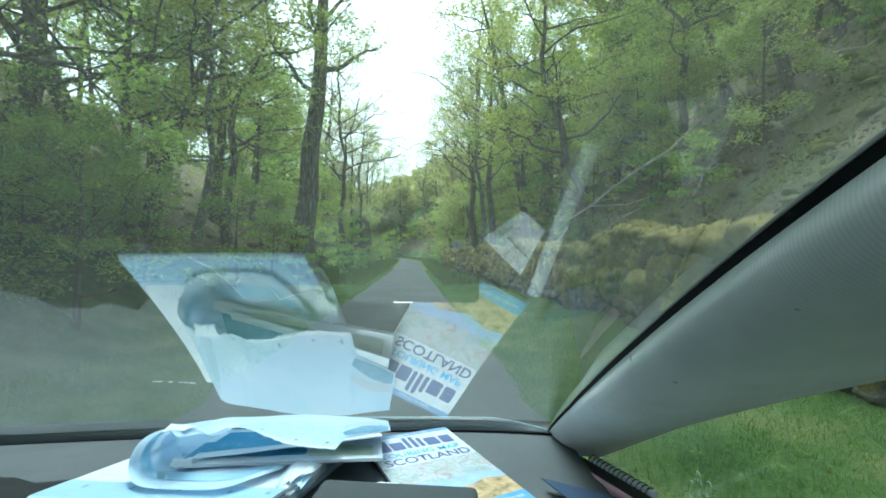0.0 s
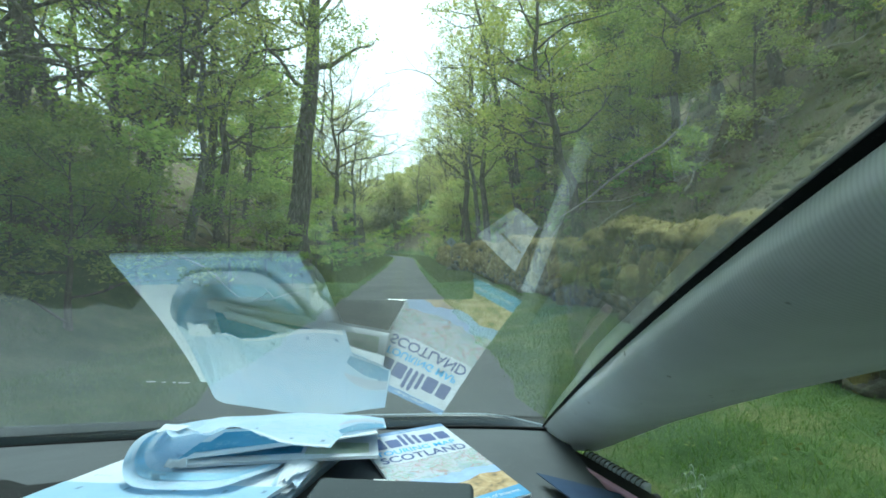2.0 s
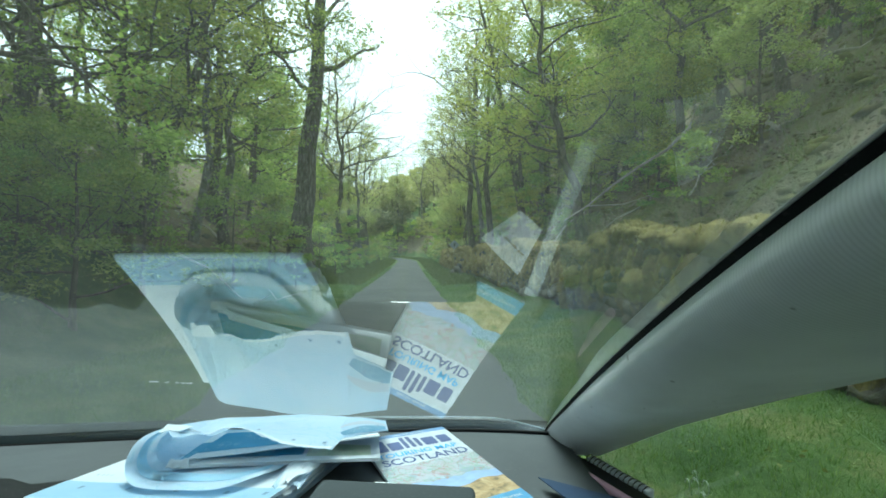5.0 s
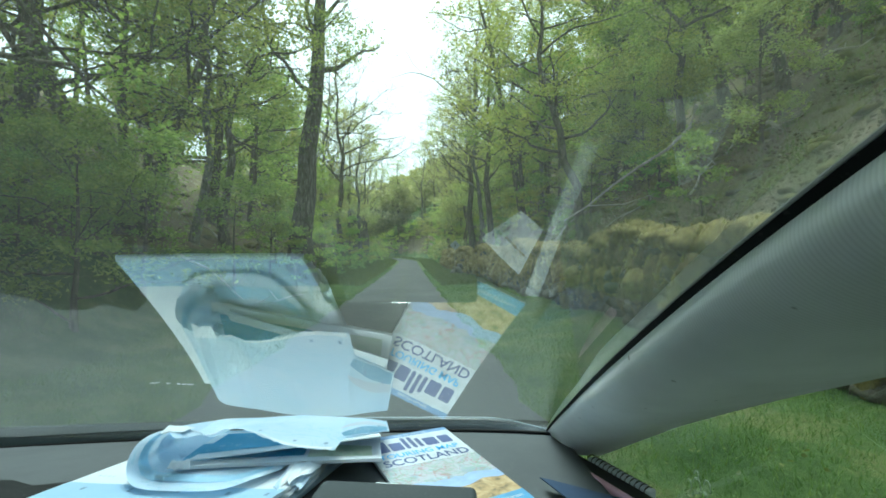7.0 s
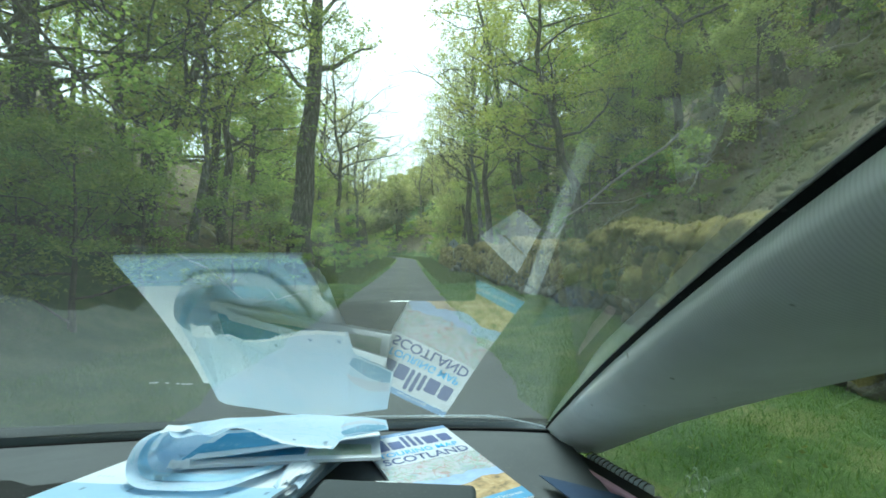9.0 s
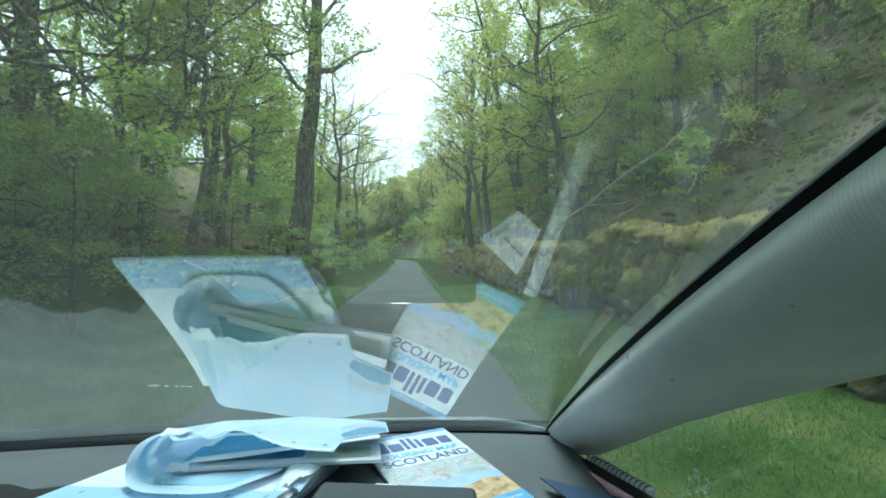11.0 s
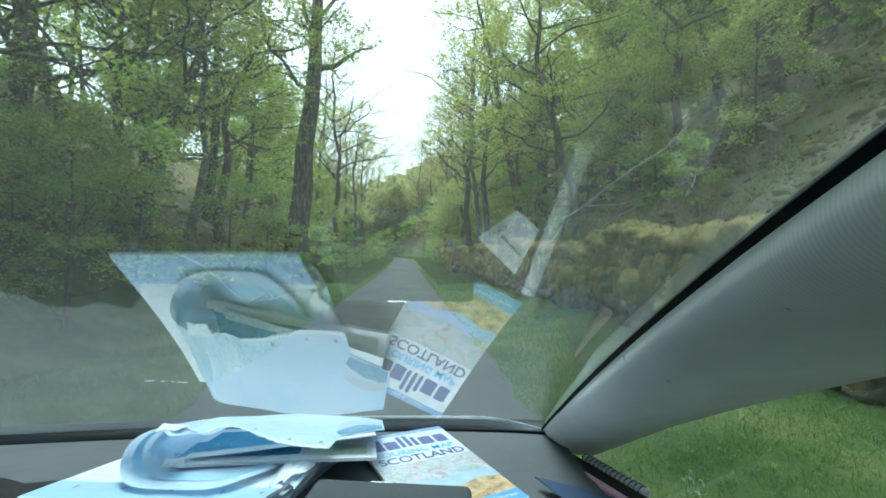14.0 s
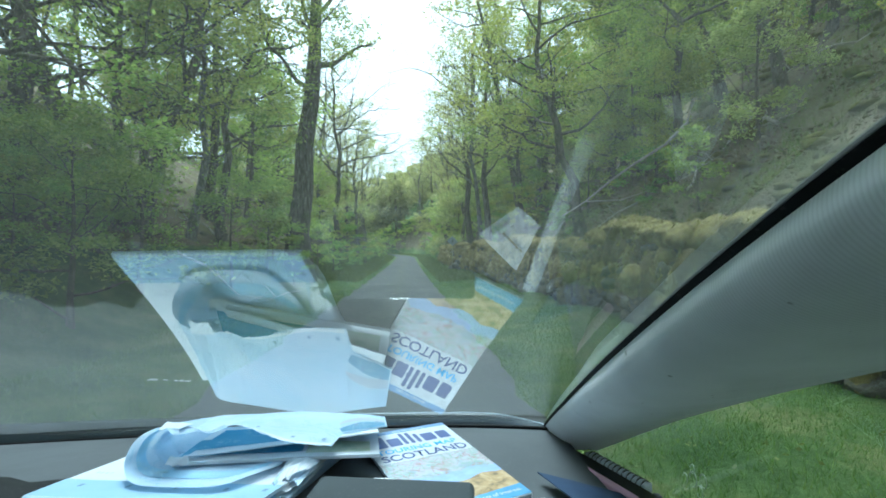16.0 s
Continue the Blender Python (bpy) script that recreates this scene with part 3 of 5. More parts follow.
for i in range(11):
    d = 9.0 + i * 2.0 + rng.uniform(-0.6, 0.6)
    plant(("edge_e", "edge_d")[i % 2] if i % 3 == 0 else edge_kinds[i % 3], 7.5 + 0.5 * d + rng.uniform(-1.0, 3.0), d, rng.uniform(0.6, 0.9), rng.uniform(0, 6.28))
for x, d, k, sc, tn in ((5.5, 22.0, "bank_b", 0.9, 0.4), (5.7, 14.5, "bank_a", 0.85, 0.2), (8.8, 18.0, "bank_c", 0.9, 2.0), (7.5, 12.5, "bank_b", 0.8, 3.4), (11.6, 16.0, "bank_a", 0.95, 5.6),
                        (9.6, 11.5, "bank_c", 0.75, 0.9), (13.8, 14.0, "bank_b", 0.9, 1.9), (-7.0, 9.5, "bank_c", 0.85, 2.6), (-6.7, 12.0, "bank_a", 0.9, 3.3), (-6.2, 16.0, "bank_b", 0.95, 0.3)):
    plant(k, x, d, sc, tn)
# undergrowth
for i in range(16):
    d = 6.0 + i * 3.0 + rng.uniform(-0.8, 0.8)
    plant(shrub_kinds[i % 3] if d > 14 else "shrub_d", -(3.9 + 0.04 * d) - rng.uniform(0, 1.2), d, rng.uniform(0.7, 1.2), rng.uniform(0, 6.28))
for i in range(12):
    d = 16.0 + i * 3.4 + rng.uniform(-0.8, 0.8)
    plant(shrub_kinds[(i + 1) % 3], 5.4 + rng.uniform(0, 1.6), d, rng.uniform(0.6, 1.0), rng.uniform(0, 6.28))
for i in range(18):
    u = i / 17
    plant(shrub_kinds[i % 2], -15.5 + 21.0 * u, 93 + rng.uniform(-2, 6) + 6 * (1 - u), rng.uniform(1.0, 1.5), rng.uniform(0, 6.28))

for i in range(26):
    d = rng.uniform(7, 34)
    plant(shrub_kinds[i % 3], 5.3 + 14 * rng.uniform(0, 1) ** 1.6, d, rng.uniform(0.35, 0.85), rng.uniform(0, 6.28))

for i in range(9):
    plant("shrub_d", -5.4 - 7 * rng.uniform(0, 1), 6.0 + 8 * rng.uniform(0, 1), rng.uniform(0.5, 0.9), rng.uniform(0, 6.28))

for i in range(16):
    d = 3.6 + 0.36 * i + rng.uniform(-0.3, 0.3)
    plant("shrub_d", -4.1 - 0.14 * d - rng.uniform(0, 1.6), d, rng.uniform(0.4, 0.75), rng.uniform(0, 6.28))
# mostly out of view, added so their canopy shades the near left verge
for i in range(3):
    plant("edge_d", -7.5 - rng.uniform(0, 2), 1.5 + 1.7 * i, rng.uniform(0.6, 0.75), rng.uniform(0, 6.28))

for i in range(20):
    d = 17 + i * 3.6 + rng.uniform(-0.8, 0.8)
    plant(shrub_kinds[i % 3], -3.45 - 0.008 * d - rng.uniform(0, 0.5), d, rng.uniform(0.45, 0.85), rng.uniform(0, 6.28))
for i in range(12):
    d = 46 + i * 3.2 + rng.uniform(-0.8, 0.8)
    plant(shrub_kinds[i % 3], 3.3 + rng.uniform(0, 0.8), d, rng.uniform(0.5, 0.9), rng.uniform(0, 6.28))
for x, d, k, sc in ((-6.9, 52.0, "airy_b", 1.1), (-11.0, 66.0, "airy_a", 1.15), (6.2, 68.0, "airy_b", 1.1), (-9.5, 80.0, "airy_b", 1.1), (4.9, 31.0, "airy_a", 0.9), (4.7, 27.0, "airy_b", 1.2), (-5.0, 45.0, "airy_a", 0.95), (6.4, 47.0, "airy_a", 1.3),
                    (-6.0, 61.0, "airy_b", 1.2), (5.2, 60.0, "airy_b", 1.35), (5.8, 76.0, "airy_a", 1.4), (-8.5, 88.0, "airy_a", 1.3), (-3.0, 106.0, "airy_b", 1.35), (2.5, 98.0, "airy_a", 1.3),
                    (-8.0, 112.0, "airy_a", 1.4), (5.5, 110.0, "airy_b", 1.5)):
    plant(k, x, d, sc, d * 1.3)

for i in range(16):
    d = 46 + i * 3.0 + rng.uniform(-1, 1)
    plant(shrub_kinds[i % 2], 5.2 + rng.uniform(0, 4.5), d, rng.uniform(0.9, 1.5), rng.uniform(0, 6.28))

# the second tree stands out of view, added only to shade the verge
for x, d, sc, tn in ((-6.3, 4.2, 1.0, 0.9), (-6.6, -1.2, 1.1, 2.0)):
    plant("edge_d", x, d, sc, tn)
r2 = np.random.default_rng(5)
for i in range(18):
    d = 34 + 3.0 * i + r2.uniform(-1, 1)
    side = 5.0 + r2.uniform(0, 1.6) if i % 2 else -5.2 - 0.02 * d - r2.uniform(0, 2.0)
    plant("bush_a" if i % 3 else "bush_b", side + float(road_mid(d)) + 0.38, d, r2.uniform(0.85, 1.25), r2.uniform(0, 6.28))
for i in range(8):
    d = 14 + 4.0 * i + r2.uniform(-0.8, 0.8)
    plant(edge_kinds[i % 3], 12.5 + 0.42 * d + r2.uniform(-2.5, 3.5), d, r2.uniform(0.75, 1.05), r2.uniform(0, 6.28))
for i in range(12):
    d = 10 + 1.9 * i + r2.uniform(-0.6, 0.6)
    plant("bush_b" if i % 3 else "bush_a", 5.6 + 0.1 * d + r2.uniform(0, 2.6), d, r2.uniform(0.42, 0.75), r2.uniform(0, 6.28))
for i in range(14):
    d = r2.uniform(6, 24)
    plant(shrub_kinds[i % 3], 5.6 + 0.25 * d + 8 * r2.uniform(0, 1), d, r2.uniform(0.4, 0.8), r2.uniform(0, 6.28))
for x, d, sc, tn in ((-6.4, 13.8, 1.0, 2.2), (-9.2, 12.0, 1.1, 1.0)):
    plant(stem_kinds[int(d) % 2], x, d, sc, tn)
for k, x, d, sc, tn in (("edge_a", -11.8, 11.6, 0.95, 1.1), ("edge_b", -14.5, 14.5, 1.15, 4.0)):
    plant(k, x, d, sc, tn)
for x, d, sc, tn in ((4.7, 33.0, 1.1, 2.0), (-5.4, 36.0, 1.0, 3.3)):
    plant("airy_c", x, d, sc, tn)

# far woods on the hill that closes the valley
wood, spots, wr = grow(61, 11, 0.2, 0.2, 3.6, 16, twigs=3)
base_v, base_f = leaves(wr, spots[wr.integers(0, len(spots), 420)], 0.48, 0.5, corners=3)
thin = join([tube(p, r, 4) for p, r in [(np.array([(0, 0, -0.5), (0.1, 0, 4), (0.3, 0.2, 9)]), np.array([0.16, 0.1, 0.03]))]])
pv, pf, tv, tf, nv, nt = [], [], [], [], 0, 0
for i in range(380):
    y = 62 + 140 * wr.uniform(0, 1) ** 1.3
    x = wr.uniform(-0.62, 0.66) * y
    if i % 2:
        y = 104 + 110 * wr.uniform(0, 1)
        x = wr.uniform(-0.3, 0.16) * y
    if i >= 330:
        y = 32 + 50 * wr.uniform(0, 1)
        x = wr.uniform(0.42, 0.72) * y
    if -0.15 * y - 3 < x - road_mid(min(y, 70)) < 5 + 0.02 * y and y < 104:
        continue
    a, s = wr.uniform(0, 6.28), wr.uniform(0.65, 1.2)
    rot = np.array([[math.cos(a), -math.sin(a), 0], [math.sin(a), math.cos(a), 0], [0, 0, 1]]) * s
    pos = np.array([x, y, float(land(x, y))])
    pv.append(base_v @ rot.T + pos)
    pf.append(base_f + nv)
    nv += len(base_v)
    tv.append(thin[0] @ rot.T + pos)
    tf.append(thin[1] + nt)
    nt += len(thin[0])
tagged(part("far_woods", mesh_np("far_woods", np.vstack(pv), np.vstack(pf), M_LEAF_FAR)), "far woods in haze-paled spring green on the hill", "woods", kind="stuff")
tagged(part("far_trunks", mesh_np("far_trunks", np.vstack(tv), np.vstack(tf), M_BARK, True)), "thin trunks of the far woods", "woods", kind="stuff")

# grass on the verges
gr = np.random.default_rng(3)


def grass(name, n, pick, tall, label, wide=1.0):
    p = pick(n)
    z = land(p[:, 0], p[:, 1])
    h = tall * gr.uniform(0.4, 1.3, n)
    a = gr.uniform(0, 6.28, n)
    w = (0.004 + 0.005 * gr.random(n)) * wide
    base = np.stack([p[:, 0], p[:, 1], z - 0.02], -1)
    side = np.stack([np.cos(a), np.sin(a), 0 * a], -1) * w[:, None]
    tip = base + np.stack([gr.normal(0, 0.4, n) * h, gr.normal(0, 0.4, n) * h, h], -1)
    v = np.stack([base - side, base + side, tip], 1).reshape(-1, 3)
    tagged(part(name, mesh_np(name, v, np.arange(3 * n).reshape(n, 3), M_GRASS)), label, "grass", kind="stuff")


def right_verge(n):
    y = -3 + 43 * gr.random(n) ** 1.7
    return np.stack([1.0 + 3.2 * gr.random(n) ** 0.9, y], -1)


def left_verge(n):
    y = 2 + 45 * gr.random(n) ** 1.5
    return np.stack([-1.72 - 3.0 * gr.random(n) ** 0.9, y], -1)


grass("verge_grass", 120000, right_verge, 0.06, "short green grass on the verge below the wall")
grass("bank_grass", 60000, left_verge, 0.06, "short green grass along the wooded bank")


def rank(n):
    """Places on both verges further along the lane."""
    y = 20 + 75 * gr.random(n) ** 1.2
    side = gr.random(n) < 0.5
    return np.stack([road_mid(y) + np.where(side, 1.75 + 2.4 * gr.random(n), -1.75 - 2.6 * gr.random(n)), y], -1)


grass("rank_grass", 60000, rank, 0.26, "longer grass and weeds further along the verges", 3.2)


def strew(name, n, pick, size, mat, label, category):
    """Loose leaves lying on the ground."""
    p = pick(n)
    c = np.stack([p[:, 0], p[:, 1], land(p[:, 0], p[:, 1]) + 0.015], -1)
    tagged(part(name, mesh_np(name, *leaves(gr, c, size, 0.02, 0.0), mat)), label, category, kind="stuff")


def weeds(n):
    """Clumps of broad-leaved weeds along the verge below the wall."""
    mid = np.stack([1.6 + 2.4 * gr.random(140), -2 + 34 * gr.random(140) ** 1.4], -1)
    return mid[gr.integers(0, 140, n)] + gr.normal(0, 0.12, (n, 2))


wp = weeds(2600)
wc = np.stack([wp[:, 0], wp[:, 1], land(wp[:, 0], wp[:, 1]) + 0.04 + 0.1 * gr.random(2600)], -1)
tagged(part("verge_weeds", mesh_np("verge_weeds", *leaves(gr, wc, 0.017, 0.015, -0.2), M_GRASS)), "clumps of broad-leaved weeds in the grass", "weeds", kind="stuff")
strew("leaf_litter", 30000, lambda n: np.stack([4.8 + 15 * gr.random(n) ** 1.4, 3 + 30 * gr.random(n) ** 1.3], -1), 0.05, M_LITTER, "brown dead leaves strewn over the slope", "leaf litter")
grass("slope_grass", 26000, lambda n: np.stack([4.6 + 13 * gr.random(n) ** 1.3, 3 + 30 * gr.random(n) ** 1.3], -1), 0.2, "thin tufts of grass on the wooded slope")

# mossy tussocks and half-buried stones on the bank above the wall
lr_ = np.random.default_rng(18)


def lumps(name, n, size, mat, label, category):
    bm = bmesh.new()
    bmesh.ops.create_icosphere(bm, subdivisions=2, radius=1.0)
    ball = np.array([v.co for v in bm.verts])
    faces = np.array([[v.index for v in f.verts] for f in bm.faces])
    bm.free()
    out = []
    for _ in range(n):
        x, y_ = 4.9 + 12 * lr_.random() ** 1.3, 3 + 28 * lr_.random() ** 1.2
        x = -x if lr_.random() < 0.3 else x
        k = size * lr_.uniform(0.4, 1.5)
        bumps = 1 + 0.22 * np.sin(ball @ lr_.normal(0, 2.2, 3) + lr_.uniform(0, 6)) + 0.16 * np.sin(ball @ lr_.normal(0, 4.5, 3) + lr_.uniform(0, 6))
        shape = ball * bumps[:, None] * [k * lr_.uniform(0.8, 1.5), k * lr_.uniform(0.8, 1.6), k * lr_.uniform(0.35, 0.7)]
        out.append((shape + [x, y_, float(land(x, y_)) + k * 0.08], faces))
    tagged(part(name, mesh_np(name, *join(out), mat, True)), label, category, kind="stuff")


lumps("moss_tussocks", 420, 0.17, M_TUSSOCK, "mossy tussocks scattered over the wooded bank", "moss")
lumps("bank_stones", 140, 0.12, M_STONE, "half-buried lichened stones on the wooded bank", "stones")

# ---- car ----
CX = -0.45          # middle of the car
DASH = 0.975        # top of the dashboard
car = thing("car", "interior of a small car with grey dashboard and cloth-lined pillar", "car")


def screen_y(x, z):
    """The windscreen's depth: raked, and gently curved both ways."""
    return 0.5415 - 0.1452 * x - 0.038 * x * x - 1.9326 * (z - 1.1) - 0.8673 * (z - 1.1) ** 2


def blend(table, u):
    """A smooth line through a short table of (u, x, y, z)."""
    t = np.array(table)
    return np.array([np.interp(u, t[:, 0], t[:, k]) for k in (1, 2, 3)])


EDGE = [(0.93, 0.232), (0.954, 0.2262), (1.0, 0.2155), (1.059, 0.2035), (1.12, 0.1875), (1.18, 0.1705), (1.23, 0.1555), (1.257, 0.1482), (1.273, 0.1445), (1.29, 0.141), (1.36, 0.129)]


def pillar_edge(u):
    """The right edge of the glass, rising along the pillar."""
    z = 0.93 + 0.42 * u
    x = float(np.interp(z, [q[0] for q in EDGE], [q[1] for q in EDGE]))
    return np.array([x, screen_y(x, z), z])


FOOT = [(-0.1, 0.215, 0.735, 0.945), (0.0, 0.2247, 0.7, 0.9503), (0.07, 0.285, 0.677, 0.9555), (0.28, 0.325, 0.5374, 1.0492), (0.42, 0.335, 0.4532, 1.0953),
        (0.56, 0.34, 0.388, 1.1288), (0.82, 0.34, 0.3055, 1.1678), (1.1, 0.34, 0.2, 1.21)]

grid = []
for i in range(33):
    e = pillar_edge(-0.13 + 1.15 * i / 32)
    row = []
    for j in range(41):
        x = e[0] + (2 * CX - 2 * e[0]) * j / 40
        row.append((x, screen_y(x, e[2]), e[2]))
    grid.append(row)
sv, sf = sheet(grid)
glass_me = mesh_np("windscreen", sv, sf, M_GLASS, True)
if glass_me.polygons[0].normal.y > 0:
    glass_me.flip_normals()
screen = part("windscreen", glass_me, car, "raked dusty windscreen mirroring the maps below it")
screen.visible_shadow = False


def dash_end(x):
    """Where the dashboard meets the glass: depth, and how steeply the eye looks down on it."""
    y, m = 0.75, 0.371
    for _ in range(30):
        way = x / y
        m = 0.371 + (0.022 if way < 0 else 0.13) * way * way
        y = 0.5 * y + 0.5 * (screen_y(x, 1.25 - m * y) - 0.014)
    return y, m


def dash_z(x, y=0.3):
    """Height of the dashboard, which falls away gently to its ends and towards the glass."""
    z = DASH + 0.045 * min(0, x + 0.02) - 0.02 * max(0.0, (x - 0.17) / 0.1) ** 2
    if y > 0.6:
        far, m = dash_end(x)
        k = min(1, (y - 0.6) / (far - 0.6))
        z += (1.25 - m * far - z) * k ** 1.3
    return z


# dashboard top: a broad shelf that rounds down at the near edge
rows = []
for t in np.linspace(0, 1, 34):
    row = []
    side_x = 0.305 if t > 0.34 else 0.245
    for x in np.linspace(-1.22, side_x, 44):
        far, near = dash_end(x)[0], -0.02
        if t < 0.8:
            y = far + (near - far) * t / 0.8
            z = dash_z(x, y)
        else:
            a = (t - 0.8) / 0.2 * math.pi * 0.6
            y, z = near - 0.09 * math.sin(a), dash_z(x) - 0.09 * (1 - math.cos(a)) - 0.15 * max(0, a - 1.2)
        row.append((x, y, z))
    rows.append(row)
dash = part("dashboard", thick_sheet("dashboard", rows, -0.02, M_DASH), car, "grey grained plastic dashboard top")
pad = [[(x, y, dash_z(x, y) + 0.0025 - (0.006 if k in (0, 9) else 0)) for x in np.linspace(-1.2, 0.14, 30)] for k, y in enumerate(np.linspace(-0.02, 0.43, 10))]
part("dash_pad", thick_sheet("dash_pad", pad, 0.004, M_RUBBER), dash, "black padded edge of the dashboard")

# dark lip and rubber seal where the dashboard meets the glass
lip = []
for x in np.linspace(-1.2, 0.232, 44):
    y, m = dash_end(x)
    z = 1.25 - m * y
    top = 1.25 - (m - 0.029 - 0.016 * max(0, -x / y)) * (y + 0.013) - 0.2 * max(0, x - 0.15)
    lip.append([(x, y - 0.004, z - 0.008), (x, y + 0.001, z + 0.002), (x, y + 0.006, top - 0.004), (x, y + 0.01, top - 0.0005), (x, y + 0.013, top), (x, y + 0.016, top - 0.004)])
part("scuttle_lip", thick_sheet("scuttle_lip", np.array(lip), -0.002, M_LIP), dash, "dark plastic lip under the windscreen")
xs = np.linspace(-1.2, 0.228, 40)
seam = np.array([(x, dash_end(x)[0] - 0.004, 1.25 - dash_end(x)[1] * dash_end(x)[0] + 0.002) for x in xs])
# the highlight on the lip's top edge is built as a pale line
edge_line = np.array([row[4] for row in lip if row[4][0] > -0.25]) + np.array((0, 0, 0.0003))
part("lip_edge", mesh_np("lip_edge", *tube(edge_line, 0.0013, 6), plastic_material("pale_lip_highlight", (0.5, 0.58, 0.65), 500.0, 0.3, 0.1), True), dash, "highlight painted along the top of the lip")
part("seal", mesh_np("seal", *tube(seam, 0.003, 8), M_RUBBER, True), screen, "black rubber seal")
us = np.linspace(0.02, 1.02, 40)
side_seal = [[pillar_edge(u) + np.array((k * (0.003 + 0.006 * u), -0.003, -k * (0.0024 + 0.0062 * u))) for k in (-0.35, -0.1, 0.13, 0.36)] for u in us]
part("seal", thick_sheet("seal", side_seal, 0.0015, M_RUBBER), screen, "black rubber seal")


# added white dashes in place of a broken sky glint low on the glass
for cx, cl in ((-0.323, 0.012), (-0.307, 0.005), (-0.294, 0.004), (-0.287, 0.005), (-0.279, 0.008)):
    cz = 1.0914 - 0.045 * (cx + 0.3247)
    part("glint_dash", mesh_bm("glint_dash", box_bm((cl, 0.0016, 0.0012), (cx, screen_y(cx, cz) + 0.01, cz), 0.0004, 1), M_GLINT_DASH), screen, "white dash painted for a sky glint")

# cloth-lined pillar between windscreen and side window
EYE = np.array(C_EYE)
rows = []
for u in np.linspace(0.02, 1.1, 44):
    w = 0.003 + 0.006 * u
    a, b = pillar_edge(u) + np.array((0.22 * w, -0.004, -0.2 * w)), blend(FOOT, u)
    g = min(1, 0.12 + 2.2 * u)
    k = min(0.6, 1.5 * max(0, u - 0.05))
    ctl = [a] + [a + p * (b - a) + q * g * (EYE - a) for p, q in ((0.12 - 0.065 * k, 0.12 + 0.045 * k), (0.32 - 0.09 * k, 0.32), (0.67, 0.26))] + [b]
    rows.append([sum(math.comb(4, i) * (1 - t) ** (4 - i) * t ** i * ctl[i] for i in range(5)) for t in np.linspace(0, 1, 22)])
part("pillar_trim", thick_sheet("pillar_trim", rows, 0.003, M_CLOTH), car, "grey ribbed cloth lining of the windscreen pillar")
# unseen black sheet, added so the side window mirrors no bright lining
shell = np.array(rows)[:, 3:20] + np.array((0.009, 0.004, 0.0))
part("pillar_mask", thick_sheet("pillar_mask", shell, 0.002, M_BLACK), car, "black sheet added behind the pillar lining")
post = [pillar_edge(u) * 0.45 + blend(FOOT, u) * 0.55 + np.array((0.045, 0.03, 0.01)) for u in np.linspace(0.1, 1.1, 12)]
part("pillar", mesh_np("pillar", *tube(np.array(post), 0.03, 10), M_BLACK, True), car)

M_PAINT = plastic_material("dark_car_paint", (0.03, 0.035, 0.04), 300.0, 0.25, 0.02, 0.6)
M_ETCH = plastic_material("etched_glass_white", (0.3, 0.36, 0.3), 300.0, 0.8, 0.1)

# side glass, doors, roof, tail and floor close the car round the camera
for s, x0 in ((1, 0.52), (-1, 2 * CX - 0.52)):
    pane = [[(x0 - s * 0.1 * v, y, 0.7 + 0.66 * v) for y in np.linspace(1.3, -1.75, 16)] for v in np.linspace(0, 1, 8)]
    pv_, pf_ = sheet(pane)
    pm = mesh_np("side_window", pv_, pf_, M_SIDEGLASS, True)
    if pm.polygons[0].normal.x * s > 0:
        pm.flip_normals()
    g = part("side_window", pm, car, "clear side window")
    g.visible_shadow = False
    if s == 1:
        # a faint etched mark, too worn to read
        for k, (ay, az, r) in enumerate(((0.79, 0.853, 0.007), (0.765, 0.863, 0.01), (0.762, 0.882, 0.006), (0.735, 0.874, 0.009), (0.75, 0.848, 0.008))):
            ring = np.array([(0.52 - 0.1 * (az - 0.7) / 0.66 - 0.002, ay + r * math.cos(a), az + r * 1.3 * math.sin(a)) for a in np.linspace(0, 4.4 + k * 0.35, 14)])
            part("etched_mark", mesh_np("etched_mark", *tube(ring, 0.0007, 5), M_ETCH, True), g)
    part("door_panel", mesh_bm("door_panel", box_bm((0.06, 2.8, 0.46), (x0 + s * 0.02, -0.42, 0.47), 0.02), M_DARK, True), car)
    part("window_rail", mesh_bm("window_rail", box_bm((0.02, 2.8, 0.025), (x0 - s * 0.006, -0.42, 0.7), 0.006), M_RUBBER, True), car)
    post = np.array([(x0 - s * 0.01, -0.75, 0.79), (x0 - s * 0.09, -0.8, 1.15), (x0 - s * 0.15, -0.85, 1.35)])
    part("door_post", mesh_np("door_post", *tube(post, 0.05, 8), M_CLOTH, True), car)
roof_rows = []
for y in np.linspace(-0.06, -1.95, 16):
    roof_rows.append([(x, y, 1.365 - 0.02 * ((x - CX) / 0.6) ** 2 - 0.05 * max(0, -(y + 1.2)) ** 2) for x in np.linspace(2 * CX - 0.33, 0.33, 18)])
part("roof_lining", thick_sheet("roof_lining", roof_rows, -0.03, M_ROOFCLOTH), car)
roof_out = [[(p[0] + (0.06 if p[0] > CX else -0.06) * abs(p[0] - CX) / 0.6, p[1], p[2] + 0.045) for p in row] for row in roof_rows]
part("roof_panel", thick_sheet("roof_panel", roof_out, -0.004, M_PAINT), car, "dark painted roof")
part("tail_panel", mesh_bm("tail_panel", box_bm((1.5, 0.06, 0.75), (CX, -2.0, 0.6), 0.02), M_SEAT, True), car)
part("floor_pan", mesh_bm("floor_pan", box_bm((1.55, 2.9, 0.04), (CX, -0.55, 0.27), 0.01), M_BLACK, True), car)
part("bulkhead", mesh_bm("bulkhead", box_bm((1.44, 0.02, 0.59), (CX, 0.875, 0.585), 0.005), M_BLACK, True), car)
